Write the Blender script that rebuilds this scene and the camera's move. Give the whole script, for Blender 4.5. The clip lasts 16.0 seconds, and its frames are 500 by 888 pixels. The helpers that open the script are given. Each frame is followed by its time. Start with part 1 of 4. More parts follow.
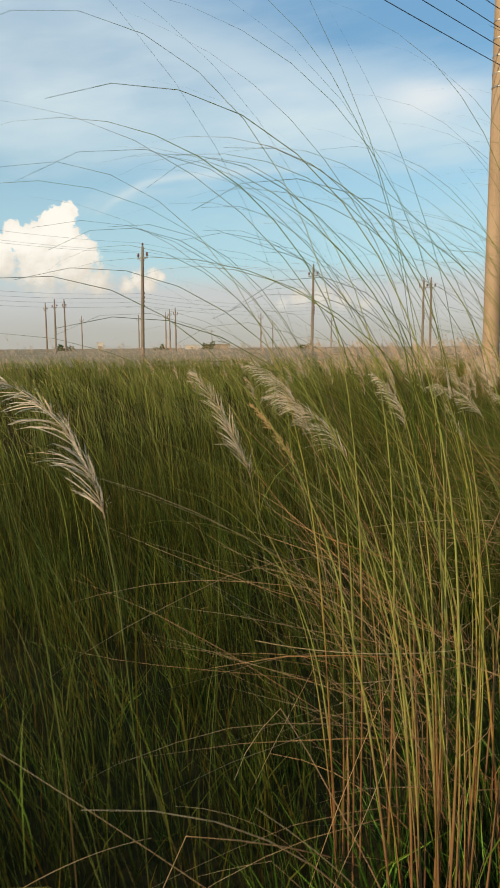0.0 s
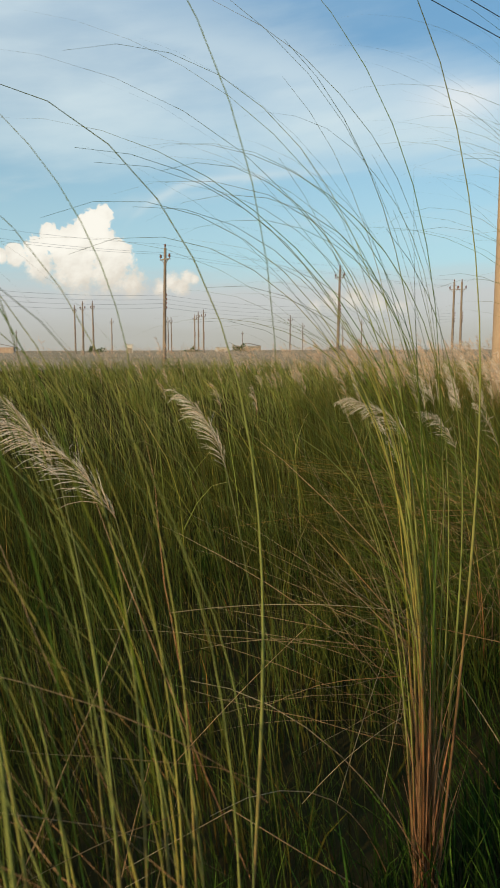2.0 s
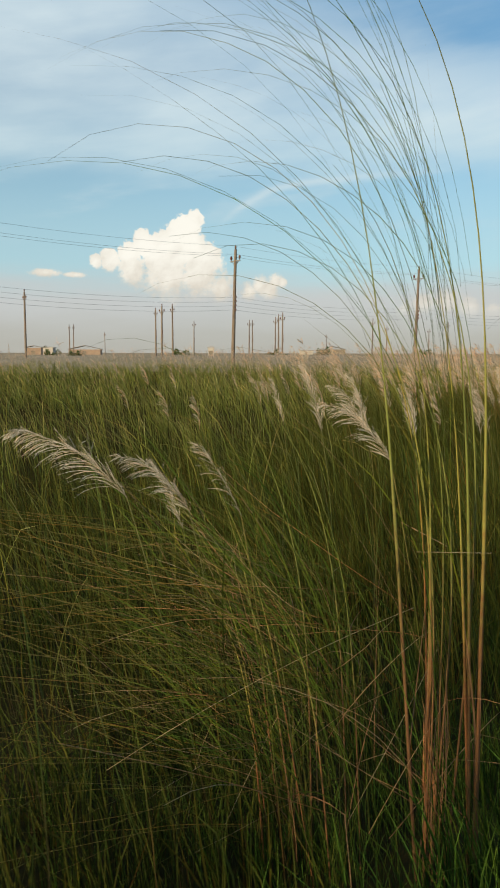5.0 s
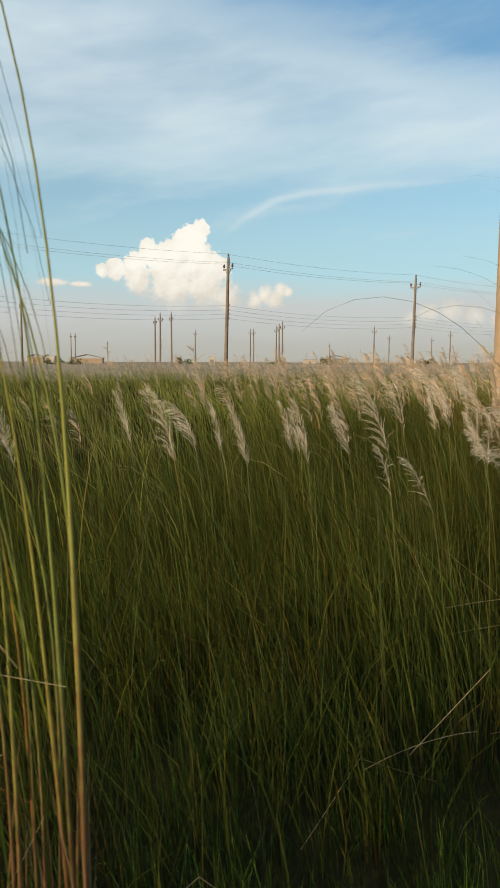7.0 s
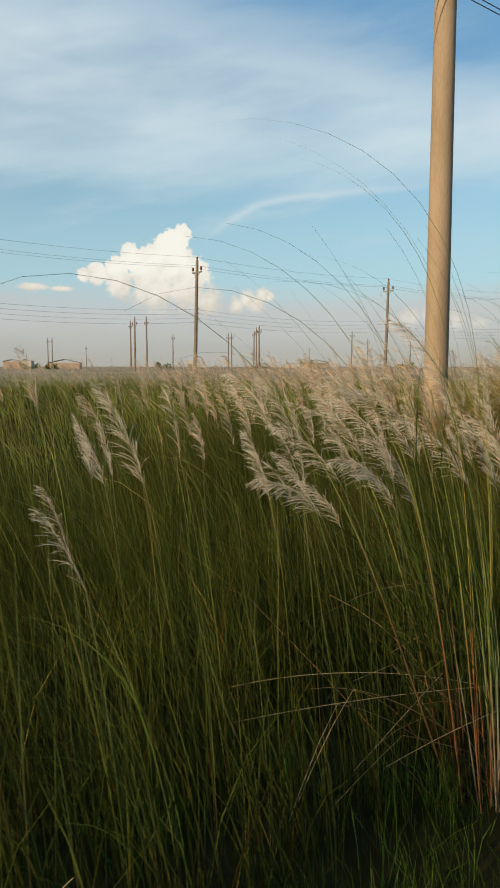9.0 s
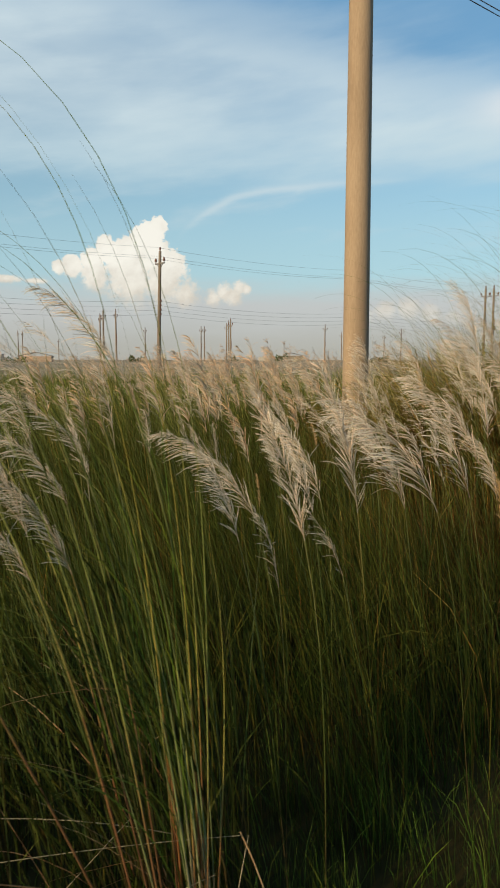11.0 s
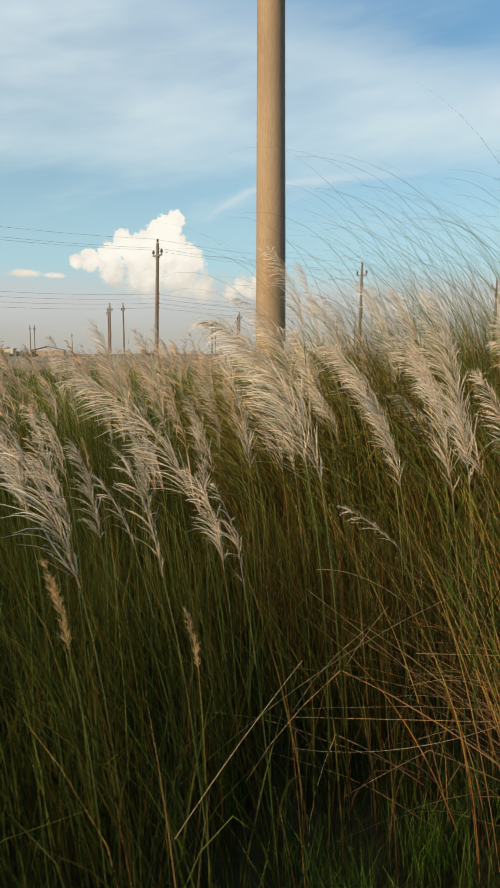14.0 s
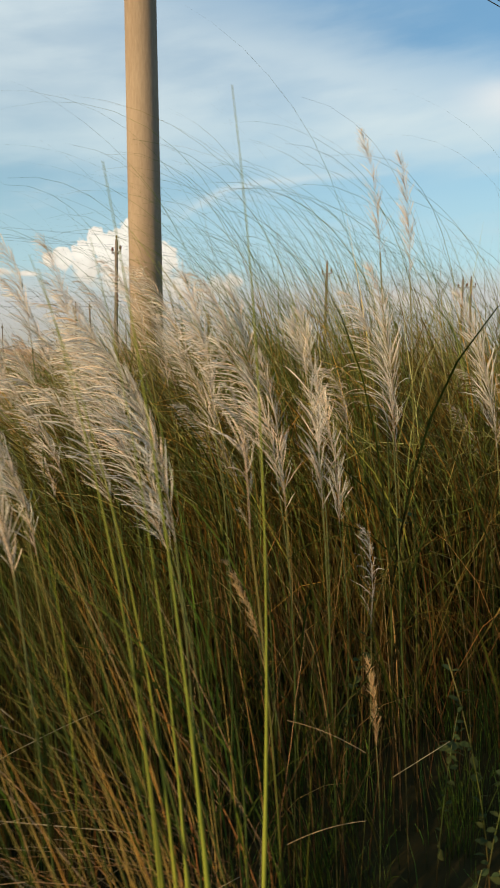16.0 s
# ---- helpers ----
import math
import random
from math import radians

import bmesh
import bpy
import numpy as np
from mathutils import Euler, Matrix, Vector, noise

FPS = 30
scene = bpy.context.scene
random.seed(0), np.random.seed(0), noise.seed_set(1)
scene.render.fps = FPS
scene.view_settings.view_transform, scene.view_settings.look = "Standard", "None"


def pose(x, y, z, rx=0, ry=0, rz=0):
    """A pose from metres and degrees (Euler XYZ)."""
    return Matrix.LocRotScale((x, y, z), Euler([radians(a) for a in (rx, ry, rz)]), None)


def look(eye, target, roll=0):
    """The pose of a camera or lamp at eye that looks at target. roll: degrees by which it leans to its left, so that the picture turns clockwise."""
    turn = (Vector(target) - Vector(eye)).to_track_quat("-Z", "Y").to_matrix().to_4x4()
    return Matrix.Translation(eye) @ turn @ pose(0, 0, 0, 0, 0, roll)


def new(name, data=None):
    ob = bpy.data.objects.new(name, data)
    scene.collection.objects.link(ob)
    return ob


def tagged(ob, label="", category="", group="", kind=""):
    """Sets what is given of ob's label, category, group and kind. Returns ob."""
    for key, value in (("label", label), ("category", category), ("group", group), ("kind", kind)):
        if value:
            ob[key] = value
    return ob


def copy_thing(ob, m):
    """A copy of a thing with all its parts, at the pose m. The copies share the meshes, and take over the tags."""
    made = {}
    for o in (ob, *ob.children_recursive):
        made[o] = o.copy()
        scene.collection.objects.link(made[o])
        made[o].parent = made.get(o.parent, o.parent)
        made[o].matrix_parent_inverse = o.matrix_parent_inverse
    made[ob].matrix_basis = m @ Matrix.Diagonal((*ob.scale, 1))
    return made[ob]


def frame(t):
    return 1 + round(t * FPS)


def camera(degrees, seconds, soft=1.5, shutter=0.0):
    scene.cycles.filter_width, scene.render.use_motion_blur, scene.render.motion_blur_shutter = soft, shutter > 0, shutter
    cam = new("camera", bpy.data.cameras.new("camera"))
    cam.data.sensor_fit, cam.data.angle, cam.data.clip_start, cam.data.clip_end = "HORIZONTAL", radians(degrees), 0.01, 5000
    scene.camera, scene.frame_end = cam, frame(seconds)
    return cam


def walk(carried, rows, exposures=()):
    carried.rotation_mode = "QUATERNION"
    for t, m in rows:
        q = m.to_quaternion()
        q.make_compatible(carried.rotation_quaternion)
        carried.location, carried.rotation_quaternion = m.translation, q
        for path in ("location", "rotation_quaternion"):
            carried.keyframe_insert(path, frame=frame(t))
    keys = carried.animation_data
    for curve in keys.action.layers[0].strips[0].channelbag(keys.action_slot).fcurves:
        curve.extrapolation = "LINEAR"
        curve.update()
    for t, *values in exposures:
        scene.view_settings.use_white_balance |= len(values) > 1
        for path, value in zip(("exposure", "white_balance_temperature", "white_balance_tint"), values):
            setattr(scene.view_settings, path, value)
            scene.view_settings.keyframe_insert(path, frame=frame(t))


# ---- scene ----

# ------------------------------------------------------------------ camera
cam = camera(38.0, 16.0, soft=1.7, shutter=0.2)
# seconds, x, y, z, yaw, pitch, roll
ROWS = [
    (0.0, -1.118, 0.160, 1.550, -9.73, -7.57, 0.44),
    (0.5, -0.914, 0.369, 1.546, -8.93, -7.08, 0.43),
    (1.0, -0.704, 0.567, 1.545, -8.72, -6.87, 0.38),
    (1.5, -0.476, 0.746, 1.546, -8.83, -6.74, 0.33),
    (2.0, -0.233, 0.912, 1.548, -7.20, -7.37, 0.18),
    (2.5, 0.011, 1.082, 1.551, -5.75, -7.12, 0.04),
    (3.0, 0.253, 1.257, 1.551, -4.84, -7.29, -0.07),
    (5.5, 1.432, 2.169, 1.551, -0.08, -6.99, -0.13),
    (6.0, 1.669, 2.354, 1.551, -0.45, -6.79, -0.13),
    (6.5, 1.912, 2.538, 1.550, -0.73, -6.69, -0.16),
    (7.0, 2.144, 2.723, 1.550, -0.01, -6.43, -0.19),
    (7.5, 2.369, 2.913, 1.552, -0.28, -6.10, -0.12),
    (8.0, 2.607, 3.112, 1.550, -1.21, -5.85, -0.06),
    (10.5, 3.793, 4.172, 1.550, -1.60, -6.54, -0.06),
    (11.0, 4.024, 4.373, 1.550, -3.20, -6.61, -0.05),
    (11.5, 4.253, 4.561, 1.551, -3.14, -7.00, -0.05),
    (12.0, 4.476, 4.741, 1.552, -3.47, -6.77, 0.01),
    (12.5, 4.687, 4.918, 1.552, -3.84, -6.84, 0.07),
    (13.0, 4.917, 5.091, 1.552, -2.56, -6.98, 0.01),
    (13.5, 5.122, 5.269, 1.552, -1.80, -7.08, 0.03),
    (14.0, 5.339, 5.452, 1.551, -1.88, -7.08, 0.02),
    (14.5, 5.579, 5.639, 1.550, -1.00, -7.14, -0.03),
    (15.0, 5.831, 5.828, 1.548, -1.67, -7.16, -0.07),
    (15.5, 6.068, 6.015, 1.548, -3.40, -6.76, 0.03),
    (16.0, 6.328, 6.203, 1.549, -3.82, -7.16, 0.02),
]
# seconds, stops, kelvin, tint
EXPOSURE = [(0.0, 0.04, 6620, 11), (1.0, 0.02, 6640, 11), (2.5, 0.0, 6520, 10), (7.0, 0.03, 6580, 10), (8.0, -0.05, 6520, 10), (10.5, -0.06, 6520, 10), (12.5, -0.04, 6540, 10), (14.5, 0.02, 6640, 11), (16.0, 0.04, 6720, 11)]
walk(cam, [(r[0], pose(r[1], r[2], r[3], 90 + r[5], r[6], r[4])) for r in ROWS], EXPOSURE)

# ------------------------------------------------------------------ light
SUN_AZ, SUN_EL = 227.0, 18.0      # compass degrees from +y, clockwise; low, behind the walker's left shoulder
a, e = radians(SUN_AZ), radians(SUN_EL)
sun_way = Vector((math.sin(a) * math.cos(e), math.cos(a) * math.cos(e), math.sin(e)))
sun_lamp = bpy.data.lights.new("sun", "SUN")
sun_lamp.energy, sun_lamp.angle, sun_lamp.color = 5.9, radians(0.6), (1.0, 0.77, 0.46)
sun = new("sun", sun_lamp)
sun.matrix_world = look(sun_way * 100, (0, 0, 0))


class Nodes:
    """Short hand for building a node tree."""

    def __init__(self, tree):
        self.tree = tree
        tree.nodes.clear()

    def node(self, kind, **sets):
        n = self.tree.nodes.new(kind)
        for key, value in sets.items():
            if key == "operation":
                n.operation = value
            elif key == "blend_type":
                n.blend_type = value
            elif key == "data_type":
                n.data_type = value
            elif key == "attribute_name":
                n.attribute_name = value
        return n

    def link(self, value, socket):
        if hasattr(value, "is_output"):
            self.tree.links.new(value, socket)
        elif isinstance(value, (tuple, list)) and len(value) == 3 and socket.type == "RGBA":
            socket.default_value = (*value, 1)
        else:
            socket.default_value = value

    def math(self, op, a, b=0.0, c=0.0, clamp=False):
        n = self.node("ShaderNodeMath", operation=op)
        n.use_clamp = clamp
        for k, v in enumerate((a, b, c)):
            self.link(v, n.inputs[k])
        return n.outputs[0]

    def mix(self, fac, a, b, blend="MIX"):
        n = self.node("ShaderNodeMix", data_type="RGBA", blend_type=blend)
        self.link(fac, n.inputs[0])
        self.link(a, n.inputs[6])
        self.link(b, n.inputs[7])
        return n.outputs[2]

    def smooth(self, v, lo, hi):
        n = self.node("ShaderNodeMapRange")
        n.interpolation_type = "SMOOTHSTEP"
        self.link(v, n.inputs["Value"])
        self.link(lo, n.inputs["From Min"])
        self.link(hi, n.inputs["From Max"])
        return n.outputs["Result"]

    def noise(self, vector, scale, detail=4.0, rough=0.55):
        n = self.node("ShaderNodeTexNoise")
        self.link(vector, n.inputs["Vector"])
        self.link(scale, n.inputs["Scale"])
        self.link(detail, n.inputs["Detail"])
        self.link(rough, n.inputs["Roughness"])
        return n.outputs["Fac"]

    def combine(self, x, y, z):
        n = self.node("ShaderNodeCombineXYZ")
        for k, v in enumerate((x, y, z)):
            self.link(v, n.inputs[k])
        return n.outputs[0]


def build_sky():
    world = bpy.data.worlds.new("evening_sky")
    scene.world = world
    world.use_nodes = True
    N = Nodes(world.node_tree)
    way = N.node("ShaderNodeTexCoord").outputs["Generated"]
    split = N.node("ShaderNodeSeparateXYZ")
    N.link(way, split.inputs[0])
    x, y, z = split.outputs
    deg = 180 / math.pi
    az = N.math("MULTIPLY", N.math("ARCTAN2", x, y), deg)
    el = N.math("MULTIPLY", N.math("ARCSINE", z), deg)
    sky = N.node("ShaderNodeTexSky")
    sky.sky_type, sky.sun_disc = "NISHITA", False
    sky.sun_elevation, sky.sun_rotation = radians(SUN_EL), radians(SUN_AZ)
    sky.air_density, sky.dust_density, sky.ozone_density = 1.0, 0.4, 3.0
    base = N.mix(1.0, sky.outputs[0], tuple(SKY_GAIN * k for k in (0.95, 1.14, 1.05)), "MULTIPLY")
    base = N.mix(N.math("MULTIPLY", N.smooth(el, 17.0, 30.0), 0.5), base, (0.25, 0.51, 0.80))
    # cirrus veil in soft streaks, with a ragged upper edge that falls to the right
    flat = N.combine(N.math("MULTIPLY_ADD", el, 0.02, N.math("MULTIPLY", az, 0.035)), N.math("MULTIPLY_ADD", az, -0.012, N.math("MULTIPLY", el, 0.10)), 0.0)
    broad = N.noise(flat, 1.6, 3.0, 0.5)
    fine = N.noise(N.combine(N.math("MULTIPLY", az, 0.06), N.math("MULTIPLY_ADD", az, -0.03, N.math("MULTIPLY", el, 0.26)), 3.0), 1.6, 6.0, 0.55)
    top = N.math("MULTIPLY_ADD", az, 0.24, N.math("MULTIPLY_ADD", fine, 6.0, N.math("MULTIPLY_ADD", broad, 5.0, el)))
    low = N.math("MULTIPLY_ADD", fine, 3.0, el)
    height = N.math("MULTIPLY", N.smooth(low, 13.2, 16.5), N.math("SUBTRACT", 1.0, N.smooth(top, 27.0, 33.5)))
    amount = N.math("MULTIPLY_ADD", N.smooth(broad, 0.30, 0.70), 0.30, N.math("MULTIPLY", N.smooth(fine, 0.25, 0.75), 0.26))
    veil = N.math("MULTIPLY", height, N.math("ADD", amount, 0.36, clamp=True))
    base = N.mix(veil, base, (0.68, 0.80, 0.84))
    # thin high streaks in the blue
    streak = N.math("MULTIPLY", N.smooth(fine, 0.52, 0.75), N.math("MULTIPLY", N.smooth(el, 7.0, 9.0), N.math("SUBTRACT", 1.0, N.smooth(el, 11.0, 14.0))))
    base = N.mix(N.math("MULTIPLY", streak, 0.35), base, (0.72, 0.78, 0.82))
    # a curved wisp
    curve = N.math("SUBTRACT", 13.1, N.math("MULTIPLY", N.math("EXPONENT", N.math("MULTIPLY", N.math("ADD", az, 1.6), -0.33)), 3.0))
    off = N.math("DIVIDE", N.math("SUBTRACT", N.math("MULTIPLY_ADD", fine, 1.4, el), N.math("ADD", curve, 0.7)), N.math("MULTIPLY_ADD", broad, 0.55, 0.05))
    wisp = N.math("EXPONENT", N.math("MULTIPLY", N.math("MULTIPLY", off, off), -1.0))
    wisp = N.math("MULTIPLY", wisp, N.math("MULTIPLY", N.smooth(az, -2.8, 0.5), N.math("SUBTRACT", 1.0, N.smooth(az, 5.0, 19.0))))
    base = N.mix(N.math("MULTIPLY", wisp, 0.62), base, (0.76, 0.82, 0.85))
    # a soft bright patch in the veil
    pa, pe = N.math("DIVIDE", N.math("SUBTRACT", az, 23.0), 3.4), N.math("DIVIDE", N.math("SUBTRACT", N.math("MULTIPLY_ADD", fine, 2.0, el), 18.4), 1.1)
    patch = N.math("EXPONENT", N.math("MULTIPLY", N.math("MULTIPLY_ADD", pa, pa, N.math("MULTIPLY", pe, pe)), -1.0))
    base = N.mix(N.math("MULTIPLY", patch, 0.75), base, (0.86, 0.88, 0.88))
    # towards the horizon the blue pales, and a dusty bank lies below
    soft = N.noise(N.combine(N.math("MULTIPLY", az, 0.07), N.math("MULTIPLY", el, 0.35), 9.0), 1.5, 4.0)
    haze = N.math("SUBTRACT", 1.0, N.smooth(N.math("MULTIPLY_ADD", soft, 2.4, el), 5.0, 8.2))
    pale = N.math("SUBTRACT", 1.0, N.smooth(el, 5.0, 21.0))
    base = N.mix(N.math("MULTIPLY", pale, 0.74), base, (0.45, 0.64, 0.70))
    # cumulus: rounded heads with a ragged edge; azimuth, elevation, radius in degrees
    heads = [(-4.2, 9.6, 1.15), (-3.9, 10.1, 0.8), (-5.0, 8.8, 1.3), (-4.4, 8.0, 1.7), (-6.2, 7.8, 1.7), (-7.8, 8.6, 0.75), (-7.4, 8.0, 1.1),
             (-8.8, 7.3, 1.1), (-10.2, 6.9, 0.95), (-11.3, 6.8, 0.6), (-8.6, 6.2, 1.5), (-3.0, 7.0, 1.6), (-6.0, 6.0, 2.5), (-3.6, 5.8, 2.3), (-1.8, 5.0, 1.4),
             (1.2, 5.1, 0.95), (2.3, 5.5, 0.7), (0.4, 4.7, 0.9), (2.9, 5.4, 0.5), (1.9, 4.9, 1.0),
             (13.6, 3.6, 1.1), (15.4, 3.8, 1.2), (17.0, 3.4, 1.1), (18.8, 3.0, 1.0), (12.2, 3.1, 0.9), (-15.0, 5.9, 1.3), (-12.9, 5.8, 0.9)]
    rag = N.combine(az, N.math("MULTIPLY", el, 1.1), 0.0)
    ragged = N.math("SUBTRACT", N.noise(rag, 0.8, 8.0, 0.62), 0.5)
    curl = N.math("SUBTRACT", N.noise(rag, 2.6, 5.0, 0.6), 0.5)
    mass = -9.0
    for ca, ce, r in heads:
        da = N.math("DIVIDE", N.math("SUBTRACT", az, ca), r if ca > -12 else r * 1.1)
        de = N.math("DIVIDE", N.math("SUBTRACT", el, ce), r if ca > -12 else r * 0.3)
        d = N.math("SQRT", N.math("MULTIPLY_ADD", da, da, N.math("MULTIPLY", de, de)))
        mass = N.math("MAXIMUM", mass, N.math("SUBTRACT", 1.0, d))
    body = N.math("MULTIPLY_ADD", curl, 0.7, N.math("MULTIPLY_ADD", ragged, 1.25, mass))
    edge = N.smooth(body, 0.0, N.math("MULTIPLY_ADD", N.math("SUBTRACT", 1.0, N.smooth(el, 4.5, 8.0)), 0.55, 0.18))
    cloud = N.math("MULTIPLY", edge, N.smooth(N.math("MULTIPLY_ADD", soft, 1.6, el), 2.9, 5.6))
    lobes = N.noise(N.combine(N.math("MULTIPLY_ADD", el, -0.3, az), el, 5.0), 0.75, 6.0, 0.55)
    tone = N.math("MULTIPLY_ADD", N.smooth(el, 4.0, 9.0), 0.42, N.math("MULTIPLY_ADD", mass, 0.25, N.math("MULTIPLY", lobes, 0.85)))
    white = N.mix(N.smooth(tone, 0.36, 1.04), (0.70, 0.64, 0.54), (1.0, 0.965, 0.86))
    base = N.mix(N.math("MULTIPLY", haze, 0.88), base, N.mix(N.smooth(N.math("MULTIPLY_ADD", soft, 2.0, el), 1.2, 5.2), (0.46, 0.435, 0.385), (0.57, 0.57, 0.56)))
    base = N.mix(N.math("MULTIPLY", cloud, 0.95), base, white)
    out = N.node("ShaderNodeOutputWorld")
    bg = N.node("ShaderNodeBackground")
    N.link(base, bg.inputs["Color"])
    N.link(1.0, bg.inputs["Strength"])
    N.link(bg.outputs[0], out.inputs[0])


SKY_GAIN = 0.128
build_sky()


# ------------------------------------------------------------------ materials
def plant(name, low, high, tip, knee=(0.25, 0.6), spread=0.35, rough=0.6, thin=0.35, gloss=0.05, odd=0.0):
    """Leaf or stem: colour runs from the base sheath or foot to the tip, varies from blade to blade and has a fine
    grain.
    """
    m = bpy.data.materials.new(name)
    m.use_nodes = True
    N = Nodes(m.node_tree)
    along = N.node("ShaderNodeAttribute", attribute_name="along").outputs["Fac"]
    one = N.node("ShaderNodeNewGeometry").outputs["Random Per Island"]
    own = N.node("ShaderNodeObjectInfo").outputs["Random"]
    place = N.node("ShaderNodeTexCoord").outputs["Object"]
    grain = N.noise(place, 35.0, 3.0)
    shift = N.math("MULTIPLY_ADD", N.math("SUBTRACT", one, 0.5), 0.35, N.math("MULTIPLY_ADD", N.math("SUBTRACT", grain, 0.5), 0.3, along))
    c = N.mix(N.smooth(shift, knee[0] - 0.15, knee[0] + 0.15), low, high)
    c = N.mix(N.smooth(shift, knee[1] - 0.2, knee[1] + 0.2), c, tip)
    vary = N.math("FRACT", N.math("MULTIPLY_ADD", one, 7.31, N.math("MULTIPLY", own, 3.7)))
    dry = N.mix(1.0, c, (1.5, 1.05, 0.75), "MULTIPLY")
    c = N.mix(N.math("MULTIPLY", N.smooth(vary, 0.5, 1.0), spread * 1.6), c, dry)
    c = N.mix(N.math("MULTIPLY", N.math("SUBTRACT", 1.0, N.smooth(vary, 0.0, 0.5)), spread), c, N.mix(1.0, c, (0.55, 0.62, 0.5), "MULTIPLY"))
    if odd:
        # most blades are darker, a few are lighter; patches of the stand differ
        fresh = N.math("MULTIPLY_ADD", N.smooth(N.math("FRACT", N.math("MULTIPLY", one, 53.7)), 0.68, 1.0), 1.5 * odd, 1.0 - 0.45 * odd)
        patch = N.math("MULTIPLY_ADD", N.smooth(N.noise(place, 0.8, 3.0), 0.3, 0.7), 0.7 * odd, 1.0 - 0.35 * odd)
        both = N.math("MULTIPLY", fresh, patch)
        c = N.mix(1.0, c, N.combine(both, both, both), "MULTIPLY")
    p = N.node("ShaderNodeBsdfPrincipled")
    N.link(c, p.inputs["Base Color"])
    N.link(rough, p.inputs["Roughness"])
    N.link(gloss, p.inputs["Specular IOR Level"])
    t = N.node("ShaderNodeBsdfTranslucent")
    N.link(c, t.inputs["Color"])
    s = N.node("ShaderNodeMixShader")
    N.link(thin, s.inputs[0])
    N.link(p.outputs[0], s.inputs[1])
    N.link(t.outputs[0], s.inputs[2])
    out = N.node("ShaderNodeOutputMaterial")
    N.link(s.outputs[0], out.inputs[0])
    return m


def solid(name, low, high, scale=6.0, rough=0.8, metal=0.0, bump=0.15, stretch=(1, 1, 1), fine=60.0, gloss=0.3):
    """Worn surface: two colours mixed at two scales, with a fine relief."""
    m = bpy.data.materials.new(name)
    m.use_nodes = True
    N = Nodes(m.node_tree)
    place = N.node("ShaderNodeTexCoord").outputs["Object"]
    mp = N.node("ShaderNodeMapping")
    mp.inputs["Scale"].default_value = stretch
    N.link(place, mp.inputs["Vector"])
    big = N.noise(mp.outputs[0], scale, 5.0)
    small = N.noise(mp.outputs[0], fine, 3.0)
    c = N.mix(N.smooth(N.math("MULTIPLY_ADD", small, 0.4, N.math("MULTIPLY", big, 0.8)), 0.4, 0.8), low, high)
    p = N.node("ShaderNodeBsdfPrincipled")
    N.link(c, p.inputs["Base Color"])
    N.link(rough, p.inputs["Roughness"])
    N.link(metal, p.inputs["Metallic"])
    N.link(gloss, p.inputs["Specular IOR Level"])
    b = N.node("ShaderNodeBump")
    N.link(bump, b.inputs["Strength"])
    N.link(0.01, b.inputs["Distance"])
    N.link(small, b.inputs["Height"])
    N.link(b.outputs[0], p.inputs["Normal"])
    out = N.node("ShaderNodeOutputMaterial")
    N.link(p.outputs[0], out.inputs[0])
    return m


# dark culm tips put the silhouette against the sky into the colour
M_CULM = plant("culm_green", (0.215, 0.115, 0.055), (0.285, 0.310, 0.085), (0.06, 0.09, 0.03), (0.40, 0.82), 0.45)
M_LEAF = plant("long_leaf", (0.05, 0.075, 0.013), (0.085, 0.14, 0.02), (0.11, 0.12, 0.035), (0.25, 0.7), 0.6)
M_DRY = plant("dry_leaf", (0.22, 0.125, 0.065), (0.31, 0.21, 0.115), (0.42, 0.345, 0.22), (0.3, 0.7), 0.5)
M_SHEATH = plant("leaf_sheath", (0.20, 0.105, 0.055), (0.275, 0.150, 0.078), (0.33, 0.21, 0.12), (0.2, 0.8), 0.4)
# grass blades: sunlit tips and shaded feet are put into the colour
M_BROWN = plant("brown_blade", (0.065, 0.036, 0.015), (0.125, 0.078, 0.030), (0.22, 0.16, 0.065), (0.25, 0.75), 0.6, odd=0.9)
M_FIELD = plant("field_blade", (0.060, 0.072, 0.016), (0.125, 0.155, 0.033), (0.32, 0.30, 0.125), (0.25, 0.8), 0.4, gloss=0.02, odd=0.7)
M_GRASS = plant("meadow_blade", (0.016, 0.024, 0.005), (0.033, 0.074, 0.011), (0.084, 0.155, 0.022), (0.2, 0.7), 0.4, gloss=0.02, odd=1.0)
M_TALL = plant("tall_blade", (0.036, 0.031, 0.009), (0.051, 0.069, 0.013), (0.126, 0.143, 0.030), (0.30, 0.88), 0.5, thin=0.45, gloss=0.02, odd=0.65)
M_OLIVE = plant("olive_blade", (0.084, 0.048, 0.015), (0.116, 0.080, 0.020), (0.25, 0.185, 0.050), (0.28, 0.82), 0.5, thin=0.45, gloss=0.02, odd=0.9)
M_TRAIL = plant("trailing_leaf", (0.075, 0.068, 0.024), (0.12, 0.110, 0.036), (0.23, 0.185, 0.085), (0.25, 0.8), 0.8)
M_SPIKE = plant("golden_spike", (0.42, 0.27, 0.12), (0.52, 0.36, 0.18), (0.62, 0.47, 0.27), (0.25, 0.7), 0.3, thin=0.3)
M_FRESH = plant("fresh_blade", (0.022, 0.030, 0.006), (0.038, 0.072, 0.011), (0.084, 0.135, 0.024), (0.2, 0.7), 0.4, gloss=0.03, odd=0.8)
M_UNDER = plant("shading_leaf", (0.072, 0.056, 0.018), (0.074, 0.084, 0.018), (0.084, 0.106, 0.021), (0.2, 0.7), 0.5, thin=0.45, gloss=0.02, odd=0.4)
M_STRAW = plant("pale_straw", (0.33, 0.25, 0.14), (0.42, 0.34, 0.21), (0.40, 0.34, 0.23), (0.3, 0.7), 0.3)
